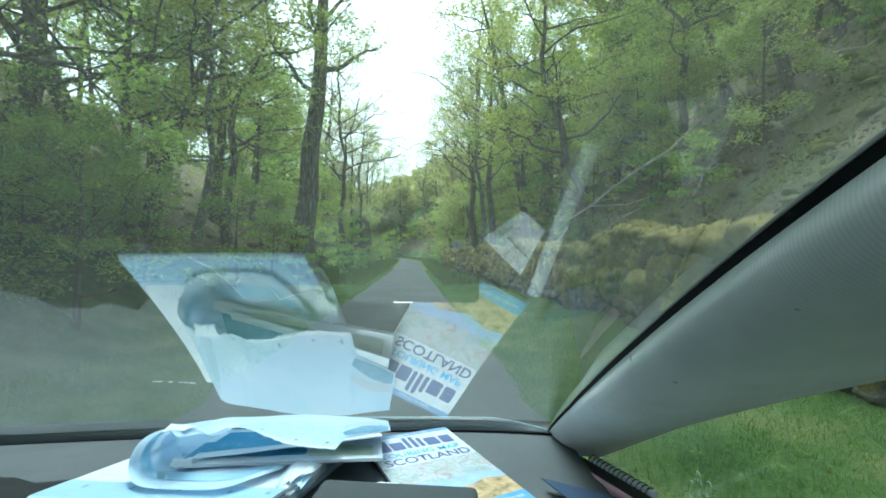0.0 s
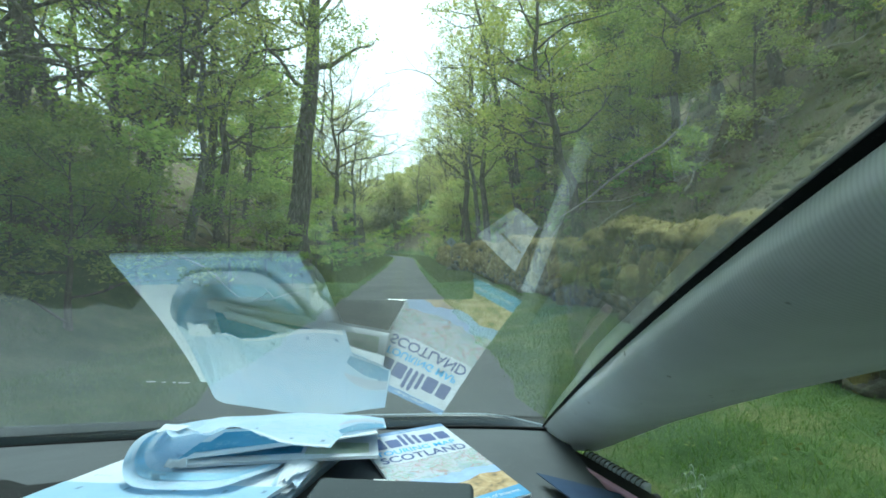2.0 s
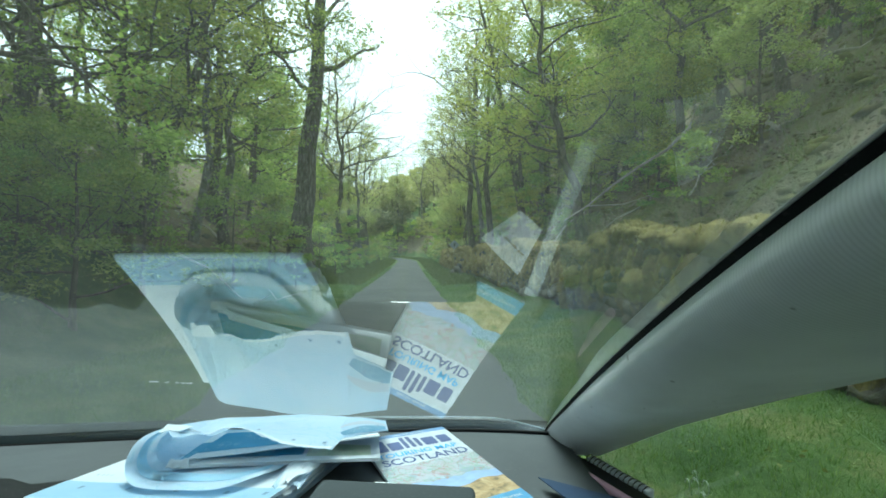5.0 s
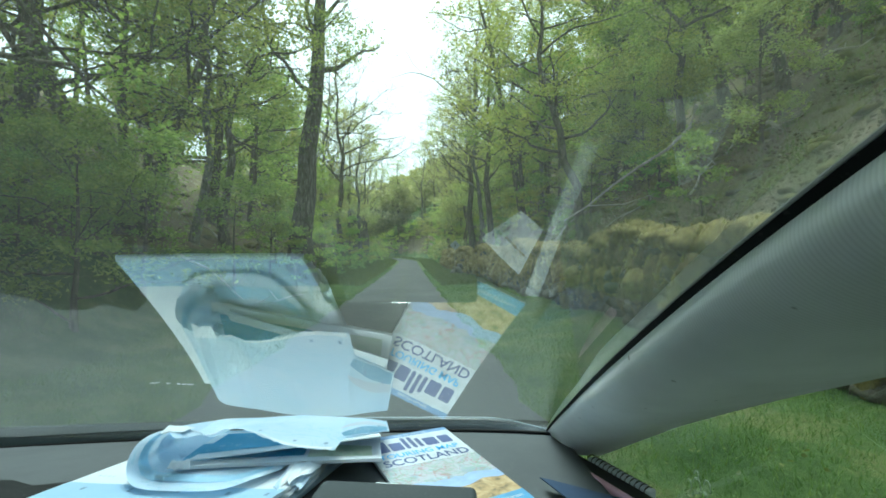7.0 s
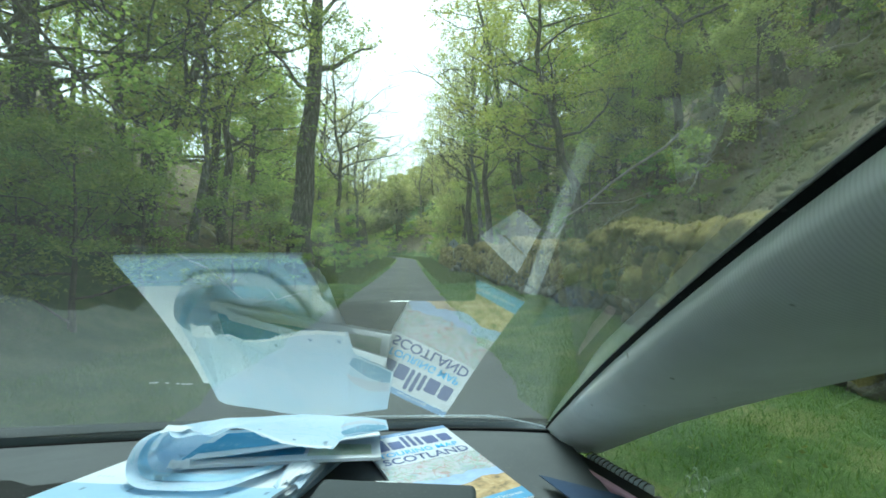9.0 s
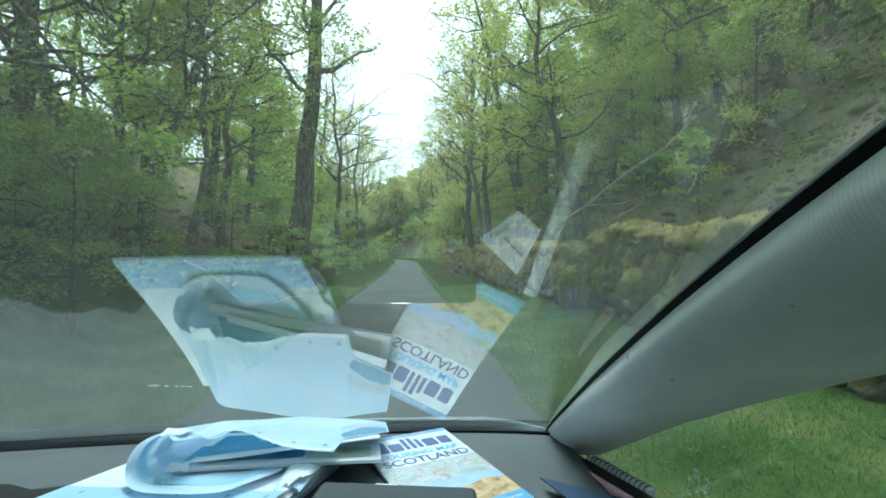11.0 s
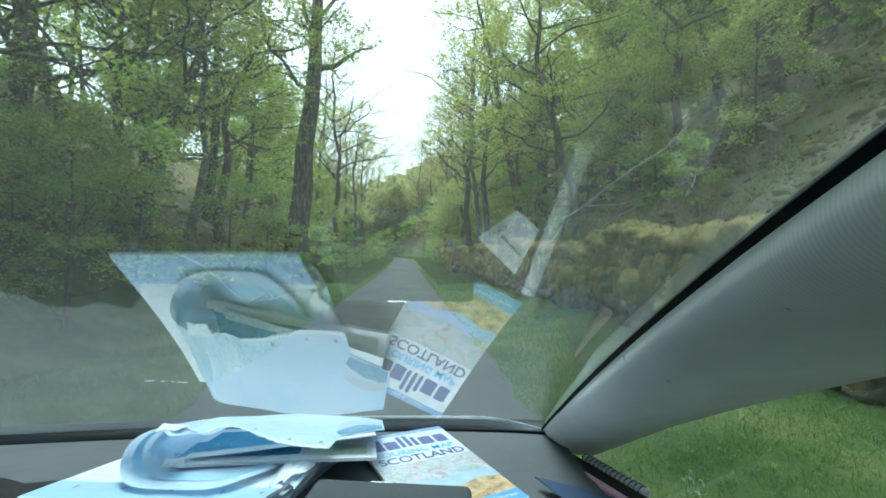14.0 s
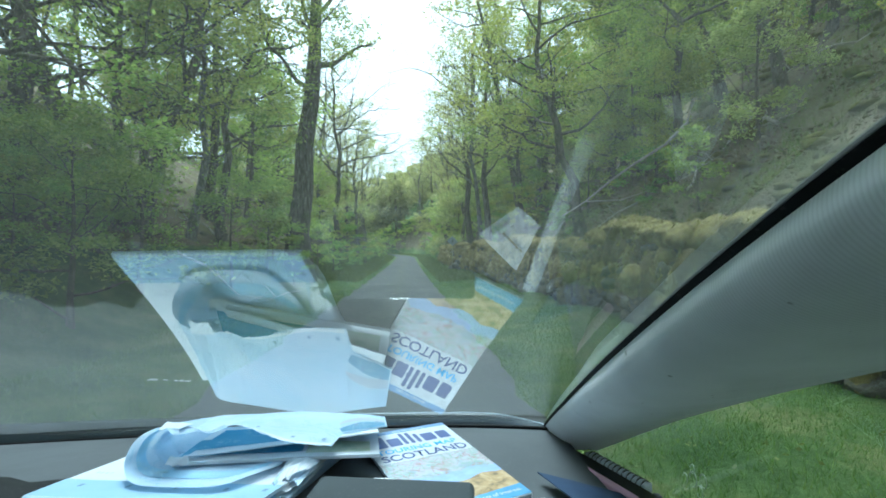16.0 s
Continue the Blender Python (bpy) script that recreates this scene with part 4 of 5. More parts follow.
# lower bulkhead ends, added unseen to block a bright streak in the side glass
for wx in (0.385, 2 * CX - 0.385):
    part("bulkhead_end", mesh_bm("bulkhead_end", box_bm((0.228, 0.02, 0.49), (wx, 0.875, 0.535), 0.005), M_BLACK, True), car)
# black plates added out of sight to block the same stray daylight
for wx in (0.385, 2 * CX - 0.385):
    part("light_baffle", mesh_bm("light_baffle", box_bm((0.22, 0.75, 0.03), (wx, 0.46, 0.7), 0.008), M_BLACK, True), car)
for sx in (0.0, 2 * CX):
    part("seat_back", mesh_bm("seat_back", box_bm((0.5, 0.14, 0.68), (sx - 0.02 + 0.04 * (sx < 0), -0.82, 0.74), 0.05, 3), M_SEAT, True), car, "grey cloth seat back")
    part("seat_cushion", mesh_bm("seat_cushion", box_bm((0.5, 0.5, 0.16), (sx - 0.02 + 0.04 * (sx < 0), -0.5, 0.42), 0.05, 3), M_SEAT, True), car, "grey cloth seat cushion")

# bonnet and wheels, below the line of sight
bonnet = [[(x, y, 1.25 - 0.4 * y - 0.035 - 0.12 * max(0, y - 1.55) - 0.25 * max(0, abs(x - CX) - 0.6) ** 2) for x in np.linspace(CX - 0.84, CX + 0.84, 17)] for y in np.linspace(0.98, 1.75, 12)]
part("bonnet", thick_sheet("bonnet", bonnet, 0.03, M_PAINT), car)
part("bumper", mesh_bm("bumper", box_bm((1.68, 0.18, 0.3), (CX, 1.76, 0.36), 0.07, 3), M_PAINT, True), car)
for wx in (CX - 0.78, CX + 0.78):
    part("wing", mesh_bm("wing", box_bm((0.1, 0.9, 0.42), (wx + (0.02 if wx > CX else -0.02), 1.3, 0.44), 0.03), M_PAINT, True), car)
    for wy in (1.28, -1.35):
        bm = bmesh.new()
        bmesh.ops.create_cone(bm, cap_ends=True, segments=28, radius1=0.3, radius2=0.3, depth=0.19, matrix=Matrix.Translation((wx, wy, 0.33)) @ Matrix.Rotation(radians(90), 4, "Y"))
        bmesh.ops.bevel(bm, geom=[e for e in bm.edges if e.calc_face_angle(0) > 1], offset=0.03, segments=2, affect="EDGES")
        tyre = part("wheel", mesh_bm("wheel", bm, M_RUBBER, True), car)
        bm = bmesh.new()
        bmesh.ops.create_cone(bm, cap_ends=True, segments=24, radius1=0.18, radius2=0.16, depth=0.02, matrix=Matrix.Translation((wx + (0.1 if wx > CX else -0.1), wy, 0.33)) @ Matrix.Rotation(radians(90), 4, "Y"))
        part("rim", mesh_bm("rim", bm, M_CHROME), tyre)



def dash_near(x):
    """Rear edge of the black mat that lies along the near side of the dashboard."""
    return 0.515 if x < -0.2 else 0.515 - 0.11 * min(1.0, (x + 0.2) / 0.1)


# black cowl on the dashboard beside the maps
cowl = []
for t in np.linspace(0, 1, 10):
    a = t * math.pi
    cowl.append([(x, 0.49 + (0.16 + 0.012 * math.sin(31 * x) + 0.007 * math.sin(67 * x)) * -math.cos(a) * (1 - 0.3 * max(0, (x + 0.44) / 0.05)), dash_z(x) - 0.003 + (0.026 - 0.018 * max(0, (x + 0.5) / 0.12)) * math.sin(a)) for x in np.linspace(-1.0, -0.4, 16)])
part("cowl", thick_sheet("cowl", cowl, 0.004, M_RUBBER), dash, "low black plastic cowl")

pad = []
for k, t in enumerate(np.linspace(0, 1, 6)):
    pad.append([(x, 0.25 + (dash_near(x) - 0.25) * t, dash_z(x, 0.25 + (dash_near(x) - 0.25) * t) + 0.0035 * (0.2 if k in (0, 5) else 1)) for x in np.linspace(-0.44, 0.06, 24)])
part("edge_mat", thick_sheet("edge_mat", pad, 0.002, M_RUBBER), dash, "black rubber mat")

# ---- touring map ----
MAPW, MAPL = 0.136, 0.241
TR, LEFT = Vector((0.054, 0.737, 0)), Vector((-0.9327, -0.3607, 0))
# local frame: x to the right along the top edge, y down the cover is -y
tl = TR + LEFT * MAPW
at_map = Matrix.Translation((tl.x, tl.y, DASH + 0.0005)) @ Matrix.Rotation(math.atan2(-LEFT.y, -LEFT.x), 4, "Z")
tour = thing("touring_map", "folded touring map with white, blue and brown cover on dashboard", "map", at=at_map)
TOP = 0.0072


def leaf_layers(w, l, n, thick, lift=0.0):
    """A folded sheet: thin leaves one above another, a little out of line."""
    out = []
    r = np.random.default_rng(9)
    for i in range(n):
        o = r.uniform(-0.0008, 0.0008, 2)
        z = thick * (i + 0.5) / n
        bm = box_bm((w - 0.001, l - 0.001, thick / n * 0.8), (w / 2 + o[0], -l / 2 + o[1], z), thick / n * 0.3, 1)
        out.append(bm)
    return out


for bm in leaf_layers(MAPW, MAPL, 6, 0.0064):
    part("folded_leaf", mesh_bm("folded_leaf", bm, M_PAPER_WHITE), tour)


def art(name, outline, z, mat, label=""):
    """A flat printed field on the cover."""
    bm = bmesh.new()
    bm.faces.new([bm.verts.new((x, -y, z)) for x, y in outline])
    bmesh.ops.triangulate(bm, faces=bm.faces[:])
    me = mesh_bm(name, bm, mat)
    if me.polygons[0].normal.z < 0:
        me.flip_normals()
    return part(name, me, tour, label)


def wavy(y0, amp, seed, n=14, x0=0.0, x1=MAPW):
    r = np.random.default_rng(seed)
    return [(x0 + (x1 - x0) * i / n, y0 + amp * (math.sin(i * 0.8 + seed) + 0.4 * r.normal())) for i in range(n + 1)]


def plain(name, color, rough=0.4):
    m = Mat(name)
    at = m.coords()
    col = m.ramp(m.noise(60.0, 4.0, at), [(0.35, tuple(c * 0.88 for c in color)), (0.65, tuple(min(1, c * 1.08) for c in color))])
    return m.surface(col, rough, 0.0, None, 0.4)


def cover_land():
    m = Mat("printed_relief_map")
    at = m.coords()
    col = m.ramp(m.noise(45.0, 6.0, at), [(0.36, (0.24, 0.3, 0.35)), (0.5, (0.35, 0.38, 0.42)), (0.64, (0.37, 0.32, 0.38))])
    water = m.ramp(m.noise(26.0, 5.0, at, 0.6, 1.0), [(0.36, (1, 1, 1)), (0.4, (0, 0, 0))])
    col = m.mix(water, col, (0.34, 0.43, 0.58))
    lines = m.ramp(m.math("ABSOLUTE", m.math("SUBTRACT", m.noise(38.0, 4.0, at, 0.5, 1.5), 0.5)), [(0.008, (1, 1, 1)), (0.026, (0, 0, 0))])
    col = m.mix(m.math("MULTIPLY", lines, 0.9), col, (0.3, 0.17, 0.17))
    glen = m.ramp(m.math("ABSOLUTE", m.math("SUBTRACT", m.noise(22.0, 5.0, at, 0.6, 2.5), 0.5)), [(0.006, (1, 1, 1)), (0.03, (0, 0, 0))])
    col = m.mix(m.math("MULTIPLY", glen, 0.7), col, (0.2, 0.32, 0.22))
    return m.surface(col, 0.35, 0.0, None, 0.4)


M_INK_NAVY, M_INK_BLUE, M_INK_WHITE = plain("navy_print", (0.045, 0.07, 0.2)), plain("bright_blue_print", (0.06, 0.36, 0.72)), plain("white_print", (0.46, 0.495, 0.54))
M_INK_STEEL = plain("steel_blue_print", (0.13, 0.24, 0.44))
M_INK_PALE = plain("faded_blue_print", (0.2, 0.32, 0.46))
M_INK_GREY = plain("grey_print", (0.18, 0.2, 0.23))
M_BAND, M_SEA, M_HILL = plain("cover_blue", (0.09, 0.27, 0.48)), plain("cover_sea_blue", (0.27, 0.37, 0.57)), None
hill = Mat("printed_brown_hills")
hat = hill.coords()
M_HILL = hill.surface(hill.ramp(hill.noise(55.0, 6.0, hat, 0.6, 0.8), [(0.34, (0.14, 0.11, 0.06)), (0.5, (0.36, 0.25, 0.12)), (0.66, (0.5, 0.4, 0.25))]), 0.35)
art("top_band", [(0, 0), (MAPW, 0), (MAPW, 0.0115), (0, 0.0115)], TOP - 0.0004, M_INK_STEEL, "blue band with white print")
art("title_field", [(0, 0.0117), (MAPW, 0.0117), (MAPW, 0.104), (0, 0.104)], TOP - 0.0004, M_INK_WHITE)
art("relief_map_print", [(0, 0.1042), (MAPW, 0.1042)] + wavy(0.162, 0.004, 3)[::-1], TOP - 0.0004, cover_land(), "pale relief map print")
art("sea_print", wavy(0.158, 0.004, 3) + wavy(0.178, 0.004, 8)[::-1], TOP - 0.0002, M_SEA)
art("hill_print", wavy(0.176, 0.004, 8) + [(MAPW, 0.24), (0, 0.24)], TOP - 0.0004, M_HILL, "brown hills print")
art("bottom_band", [(0, 0.237), (0.03, 0.228), (0.08, 0.22), (MAPW, 0.216), (MAPW, 0.24), (0, 0.24)], TOP - 0.0001, M_BAND, "blue band with white print")


def lettering(words, size, x, y, z, mat, holder, fit_width=0.0, depth=0.0):
    cu = bpy.data.curves.new("lettering", "FONT")
    cu.body, cu.size, cu.offset = words, size, size * 0.016
    tmp = new("lettering", cu)
    bpy.context.view_layer.update()
    me = bpy.data.meshes.new_from_object(tmp.evaluated_get(bpy.context.evaluated_depsgraph_get()))
    bpy.data.objects.remove(tmp)
    w = max(v.co.x for v in me.vertices) - min(v.co.x for v in me.vertices)
    k = fit_width / w if fit_width else 1.0
    me.transform(Matrix.Translation((x, -y, z)) @ Matrix.Diagonal((k, 1, 1, 1)))
    me.materials.clear()
    me.materials.append(mat)
    return part("lettering", me, holder)


lettering("TOURING MAP", 0.0185, 0.007, 0.0775, TOP, M_INK_BLUE, tour, 0.118)
lettering("SCOTLAND", 0.025, 0.007, 0.1005, TOP, M_INK_NAVY, tour, 0.123)
lettering("map for touring", 0.0075, 0.05, 0.009, TOP, M_INK_WHITE, tour, 0.05)
lettering("Places of interest", 0.0085, 0.068, 0.2305, TOP + 0.0002, M_INK_WHITE, tour, 0.06)
# the maker's mark as plain rounded shapes
for x0, w, top in ((0.006, 0.023, 0.019), (0.032, 0.019, 0.03), (0.054, 0.006, 0.017), (0.064, 0.006, 0.017), (0.074, 0.006, 0.025), (0.084, 0.02, 0.03), (0.108, 0.018, 0.03)):
    r = 0.002
    art("maker_mark", [(x0 + r, top), (x0 + w - r, top), (x0 + w, top + r), (x0 + w, 0.057 - r), (x0 + w - r, 0.057), (x0 + r, 0.057), (x0, 0.057 - r), (x0, top + r)], TOP, M_INK_NAVY)

# ---- pile of loosely folded maps ----
pr = np.random.default_rng(14)


def patch(fl, fr, br, bl, nu=18, nv=12, sag=0.0, rip=0.0, seed=1, front_wave=0.0):
    """A soft four-cornered sheet, rows from front to back."""
    r = np.random.default_rng(seed)
    ph = r.uniform(0, 6.28, 6)
    fl, fr, br, bl = (np.array(c) for c in (fl, fr, br, bl))
    rows_ = []
    for v in np.linspace(0, 1, nv):
        row_ = []
        for u in np.linspace(0, 1, nu):
            p = (1 - v) * ((1 - u) * fl + u * fr) + v * ((1 - u) * bl + u * br)
            p = p + np.array([0, 0, sag * math.sin(math.pi * u) * math.sin(math.pi * v)])
            p = p + np.array([0, 0, rip * (math.sin(5 * u + ph[0] + 2 * v) + 0.6 * math.sin(9 * u + 4 * v + ph[1]) + 0.4 * math.sin(17 * u - 6 * v + ph[2]))])
            p = p + np.array([0, front_wave * (1 - v) ** 3 * (math.sin(8 * u + ph[3]) + 0.7 * math.sin(17 * u + ph[4])), 0])
            row_.append(p)
        rows_.append(row_)
    return np.array(rows_)


def border(rows_, v0, v1, u0, u1, lift, name, mat, holder, label="", taper=0.0):
    """A printed field that follows part of a sheet, and may narrow towards its start."""
    a = np.asarray(rows_)
    nv, nu = a.shape[:2]
    out = []
    for v in np.linspace(v0, v1, 6):
        row_ = []
        for u in np.linspace(u0, u1, 14):
            v_t = v0 + (v - v0) * (1 - taper * (1 - (u - u0) / (u1 - u0)) ** 2)
            x, y = u * (nu - 1), v_t * (nv - 1)
            i, j = min(int(x), nu - 2), min(int(y), nv - 2)
            fx, fy = x - i, y - j
            p = (a[j, i] * (1 - fx) + a[j, i + 1] * fx) * (1 - fy) + (a[j + 1, i] * (1 - fx) + a[j + 1, i + 1] * fx) * fy
            row_.append(p + np.array((0, 0, lift)))
        out.append(row_)
    v_, f_ = sheet(out)
    return part(name, mesh_np(name, v_, f_, mat, True), holder, label)


# lowest: a large sheet folded flat, blue band along its near edge
low = thing("folded_road_map", "large pale blue road map folded flat under other maps", "map", "loose road maps")
for i in range(5):
    o = pr.uniform(-0.004, 0.004, 2)
    k = i / 4
    rows = patch((-0.392 + o[0] * 0.5 + 0.004 * k, 0.5 + 0.045 * (1 - k) + o[1] * 0.5, dash_z(-0.39) + 0.003 + 0.043 * k), (-0.147 + o[0] * 0.5, 0.462 + 0.045 * (1 - k) + o[1] * 0.5, dash_z(-0.16) + 0.003 + 0.036 * k),
                 (-0.068, 0.69, dash_z(-0.075) + 0.003 + 0.008 * k), (-0.337 + o[0], 0.74, dash_z(-0.33) + 0.003 + 0.012 * k), rip=0.0007, seed=20 + i, sag=0.001, nu=24)
    part("folded_leaf", thick_sheet("folded_leaf", rows, 0.0032, M_PAPER if i < 4 else M_PAPER_WHITE), low)
border(rows, 0.0, 0.19, 0.0, 1.0, 0.0006, "printed_band", M_PAPER_BAND, low, "pale blue printed band")
for u in (0.12, 0.34, 0.56, 0.78, 0.95):
    border(rows, 0.11, 0.14, u, u + 0.018, 0.0011, "print_mark", M_INK_PALE, low)
for k in range(4):
    border(rows, 0.27, 0.29, 0.06 + 0.022 * k, 0.07 + 0.022 * k, 0.0006, "print_mark", M_PAPER_GREY, low)
# the rounded fold along the near edge
fold = []
for t in np.linspace(0, 1, 9):
    a = t * math.pi
    fold.append([np.asarray(rows[0][i]) + np.array((0, -0.004 * math.sin(a), -0.0005 - 0.0025 * (1 - math.cos(a)))) for i in range(24)])
part("rounded_fold", thick_sheet("rounded_fold", fold, 0.001, M_PAPER), low)


def bent(points, n):
    """A smooth line through the points."""
    p = np.asarray(points, dtype=float)
    q = np.vstack([2 * p[0] - p[1], p, 2 * p[-1] - p[-2]])
    out = []
    for s in np.linspace(0, len(p) - 1 - 1e-9, n):
        i, t = int(s), s - int(s)
        a, b, c, d = q[i:i + 4]
        out.append(0.5 * (2 * b + (c - a) * t + (2 * a - 5 * b + 4 * c - d) * t * t + (3 * b - a - 3 * c + d) * t ** 3))
    return np.array(out)


# middle: a map rolled over at one end
roll = thing("rolled_road_map", "pale blue road map rolled loosely over at one end", "map", "loose road maps")
# near edge: lower sheet, the curl, then the wavy torn edge of the upper sheet
NEAR = bent([(-0.15, 0.552, 1.004), (-0.168, 0.518, 1.01), (-0.195, 0.493, 1.011), (-0.242, 0.496, 1.01), (-0.288, 0.508, 1.01), (-0.312, 0.535, 1.017),
             (-0.309, 0.544, 1.036), (-0.295, 0.547, 1.049), (-0.274, 0.549, 1.056), (-0.257, 0.541, 1.0575), (-0.249, 0.556, 1.050), (-0.235, 0.563, 1.041),
             (-0.218, 0.560, 1.049), (-0.197, 0.553, 1.052), (-0.176, 0.552, 1.044), (-0.15, 0.552, 1.033), (-0.122, 0.555, 1.026), (-0.09, 0.558, 1.023)], 120)
FAR = bent([(-0.12, 0.70, 0.99), (-0.14, 0.715, 0.988), (-0.18, 0.72, 0.988), (-0.22, 0.725, 0.988), (-0.28, 0.725, 0.988), (-0.304, 0.73, 0.99),
            (-0.309, 0.735, 0.993), (-0.307, 0.74, 0.996), (-0.3, 0.744, 0.998), (-0.288, 0.746, 0.999), (-0.272, 0.747, 0.999), (-0.25, 0.748, 0.999),
            (-0.225, 0.749, 0.999), (-0.195, 0.749, 1.0), (-0.165, 0.748, 1.0), (-0.13, 0.744, 1.0), (-0.095, 0.736, 1.0), (-0.05, 0.718, 1.0)], 120)
top_rows = []
for v in np.linspace(0, 1, 22):
    row = []
    for i in range(120):
        u = i / 119
        t = max(0.0, (u - 0.47) / 0.53)
        fall = v ** (0.5 + 0.55 * t) if u > 0.47 else v
        p = NEAR[i] * (1 - v) + FAR[i] * v
        p[2] = NEAR[i, 2] * (1 - fall) + FAR[i, 2] * fall
        if u > 0.47:
            p[2] += 0.009 * t * math.sin(math.pi * v) + 0.002 * math.exp(-((t - 0.3) / 0.02) ** 2) * math.sin(math.pi * v) + 0.0013 * math.exp(-((t - 0.66) / 0.02) ** 2)
            p[1] += (1 - v) ** 9 * pr.uniform(-0.002, 0.002)
        p[2] += 0.0006 * math.sin(9 * u + 7 * v) + 0.0004 * math.sin(23 * u - 11 * v)
        row.append(p)
    top_rows.append(row)
part("rolled_sheet", mesh_np("rolled_sheet", *sheet(top_rows), M_PAPER, True), roll)


def lining(v0, v1, u0, u1, name, mat, label, off=0.0016):
    """A printed field on the inside of the curl."""
    a = np.asarray(top_rows)
    out = []
    for v in np.linspace(v0, v1, 7):
        row_ = []
        for u in np.linspace(u0, u1, 50):
            p = a[int(v * 21), int(u * 119)]
            c = np.array((-0.262 - 0.03 * v, p[1], 1.033 - 0.035 * v)) - p
            row_.append(p + c / np.linalg.norm(c) * off)
        out.append(row_)
    v_, f_ = sheet(out)
    part(name, mesh_np(name, v_, f_, mat, True), roll, label)


lining(0.1, 0.2, 0.05, 0.46, "printed_band", M_PAPER_BLUE, "sea-blue printed band")
lining(0.29, 0.5, 0.05, 0.46, "printed_inside", M_PAPER, "pale blue printed inside")
border(top_rows, 0.0, 0.035, 0.52, 0.995, 0.0009, "torn_edge", M_PAPER_WHITE, roll, "white torn edge")
tab = patch((-0.278, 0.537, 1.0555), (-0.251, 0.533, 1.0575), (-0.249, 0.556, 1.0545), (-0.276, 0.553, 1.0575), 12, 8, 0.001, 0.0004, 37, 0.001)
part("bent_tab", thick_sheet("bent_tab", tab, 0.0008, M_PAPER_WHITE), roll, "white bent tab")
# a folded panel inside the roll
inner = patch((-0.268, 0.548, 1.0125), (-0.034, 0.572, 1.006), (-0.045, 0.68, 1.0), (-0.265, 0.67, 1.005), sag=0.004, rip=0.0005, seed=31)
part("inner_panel", thick_sheet("inner_panel", inner, 0.004, M_PAPER_WHITE), roll, "white-edged folded panel")
border(inner, 0.12, 0.6, 0.0, 0.6, 0.0006, "inner_print", M_PAPER_DEEP, roll, "deep blue printed inside")
border(inner, 0.08, 0.4, 0.62, 0.95, 0.0006, "inner_print", M_PAPER_LAND, roll, "pale green printed inside")
inner2 = patch((-0.255, 0.553, 1.0175), (-0.036, 0.589, 1.026), (-0.05, 0.66, 1.01), (-0.23, 0.61, 1.026), sag=0.0, rip=0.0005, seed=33)
part("inner_panel", thick_sheet("inner_panel", inner2, 0.0012, M_PAPER_WHITE), roll, "white-edged folded panel")
border(inner2, 0.2, 0.97, 0.0, 0.62, 0.0006, "inner_print", M_PAPER_DEEP, roll, "deep blue printed inside")
border(inner2, 0.16, 0.9, 0.64, 0.9, 0.0006, "inner_print", M_PAPER, roll, "pale printed inside")
# small crumpled fold at the end of the inner panel
nub = patch((-0.274, 0.545, 1.0115), (-0.248, 0.543, 1.0125), (-0.252, 0.553, 1.0175), (-0.273, 0.554, 1.0175), 20, 12, 0.003, 0.0008, 36, 0.001)
part("crumpled_fold", thick_sheet("crumpled_fold", nub, 0.0008, M_PAPER_WHITE), roll)

# top: the turned-up corner with a grey-blue print
flap = patch((-0.102, 0.588, 1.0235), (-0.027, 0.613, 1.0235), (-0.035, 0.712, 1.003), (-0.11, 0.735, 1.002), sag=0.008, rip=0.0006, seed=40, front_wave=0.001)
part("corner_flap", thick_sheet("corner_flap", flap, 0.0012, M_PAPER), roll)
border(flap, 0.02, 0.26, 0.04, 0.97, 0.0007, "flap_print", M_PAPER_STEEL, roll, "blue printed corner", 0.8)
border(flap, 0.27, 0.47, 0.12, 0.97, 0.0007, "flap_print", M_PAPER_GREY, roll, "grey lilac printed corner", 0.8)
for v, u in ((0.12, 0.45), (0.2, 0.8)):
    border(flap, v, v + 0.07, u, u + 0.05, 0.0012, "print_mark", M_INK_PALE, roll)
for u in (0.62, 0.72, 0.81, 0.9, 0.97):
    border(top_rows, 0.07, 0.1, u, u + 0.008, 0.0012, "print_mark", M_INK_PALE, roll)

# crumpled end of a torn map
torn = thing("crumpled_map_end", "crumpled torn end of a pale map", "map", "loose road maps")
tn = np.random.default_rng(52)
for i in range(6):
    k = i / 5
    fl, fr = (-0.158 + 0.016 * k, 0.474 + 0.034 * k, 0.992 + 0.016 * k), (-0.13 + 0.016 * k, 0.496 + 0.036 * k, 0.987 + 0.018 * k)
    br, bl = (-0.104 + 0.008 * k, 0.585 + 0.02 * k, 0.99 + 0.01 * k), (-0.15 + 0.01 * k, 0.575 + 0.02 * k, 0.995 + 0.01 * k)
    leaf = patch(fl, fr, br, bl, 34, 16, 0.003, 0.0011, 50 + i, 0.0035)
    fray, lift_ = np.cumsum(tn.normal(0, 0.0011, 34)), np.cumsum(tn.normal(0, 0.0006, 34))
    for v in range(16):
        leaf[v, :, 1] += (fray - fray.mean()) * (1 - v / 15) ** 3
        leaf[v, :, 2] += (lift_ - lift_.mean()) * (1 - v / 15) ** 4
    part("torn_leaf", thick_sheet("torn_leaf", leaf, 0.0006, (M_PAPER_WHITE, M_PAPER, M_PAPER_WHITE)[i % 3]), torn)

# ---- other things on the dashboard ----
bar = thing("dark_plastic_case", "dark grey plastic case with bright metal strip on the map", "case",
            at=Matrix.Translation((-0.02, 0.472, DASH + 0.008)) @ Matrix.Rotation(radians(-9), 4, "Z"))
part("body", mesh_bm("body", box_bm((0.175, 0.1, 0.017), (0, 0, 0.0095), 0.007, 3), M_CASE, True), bar)
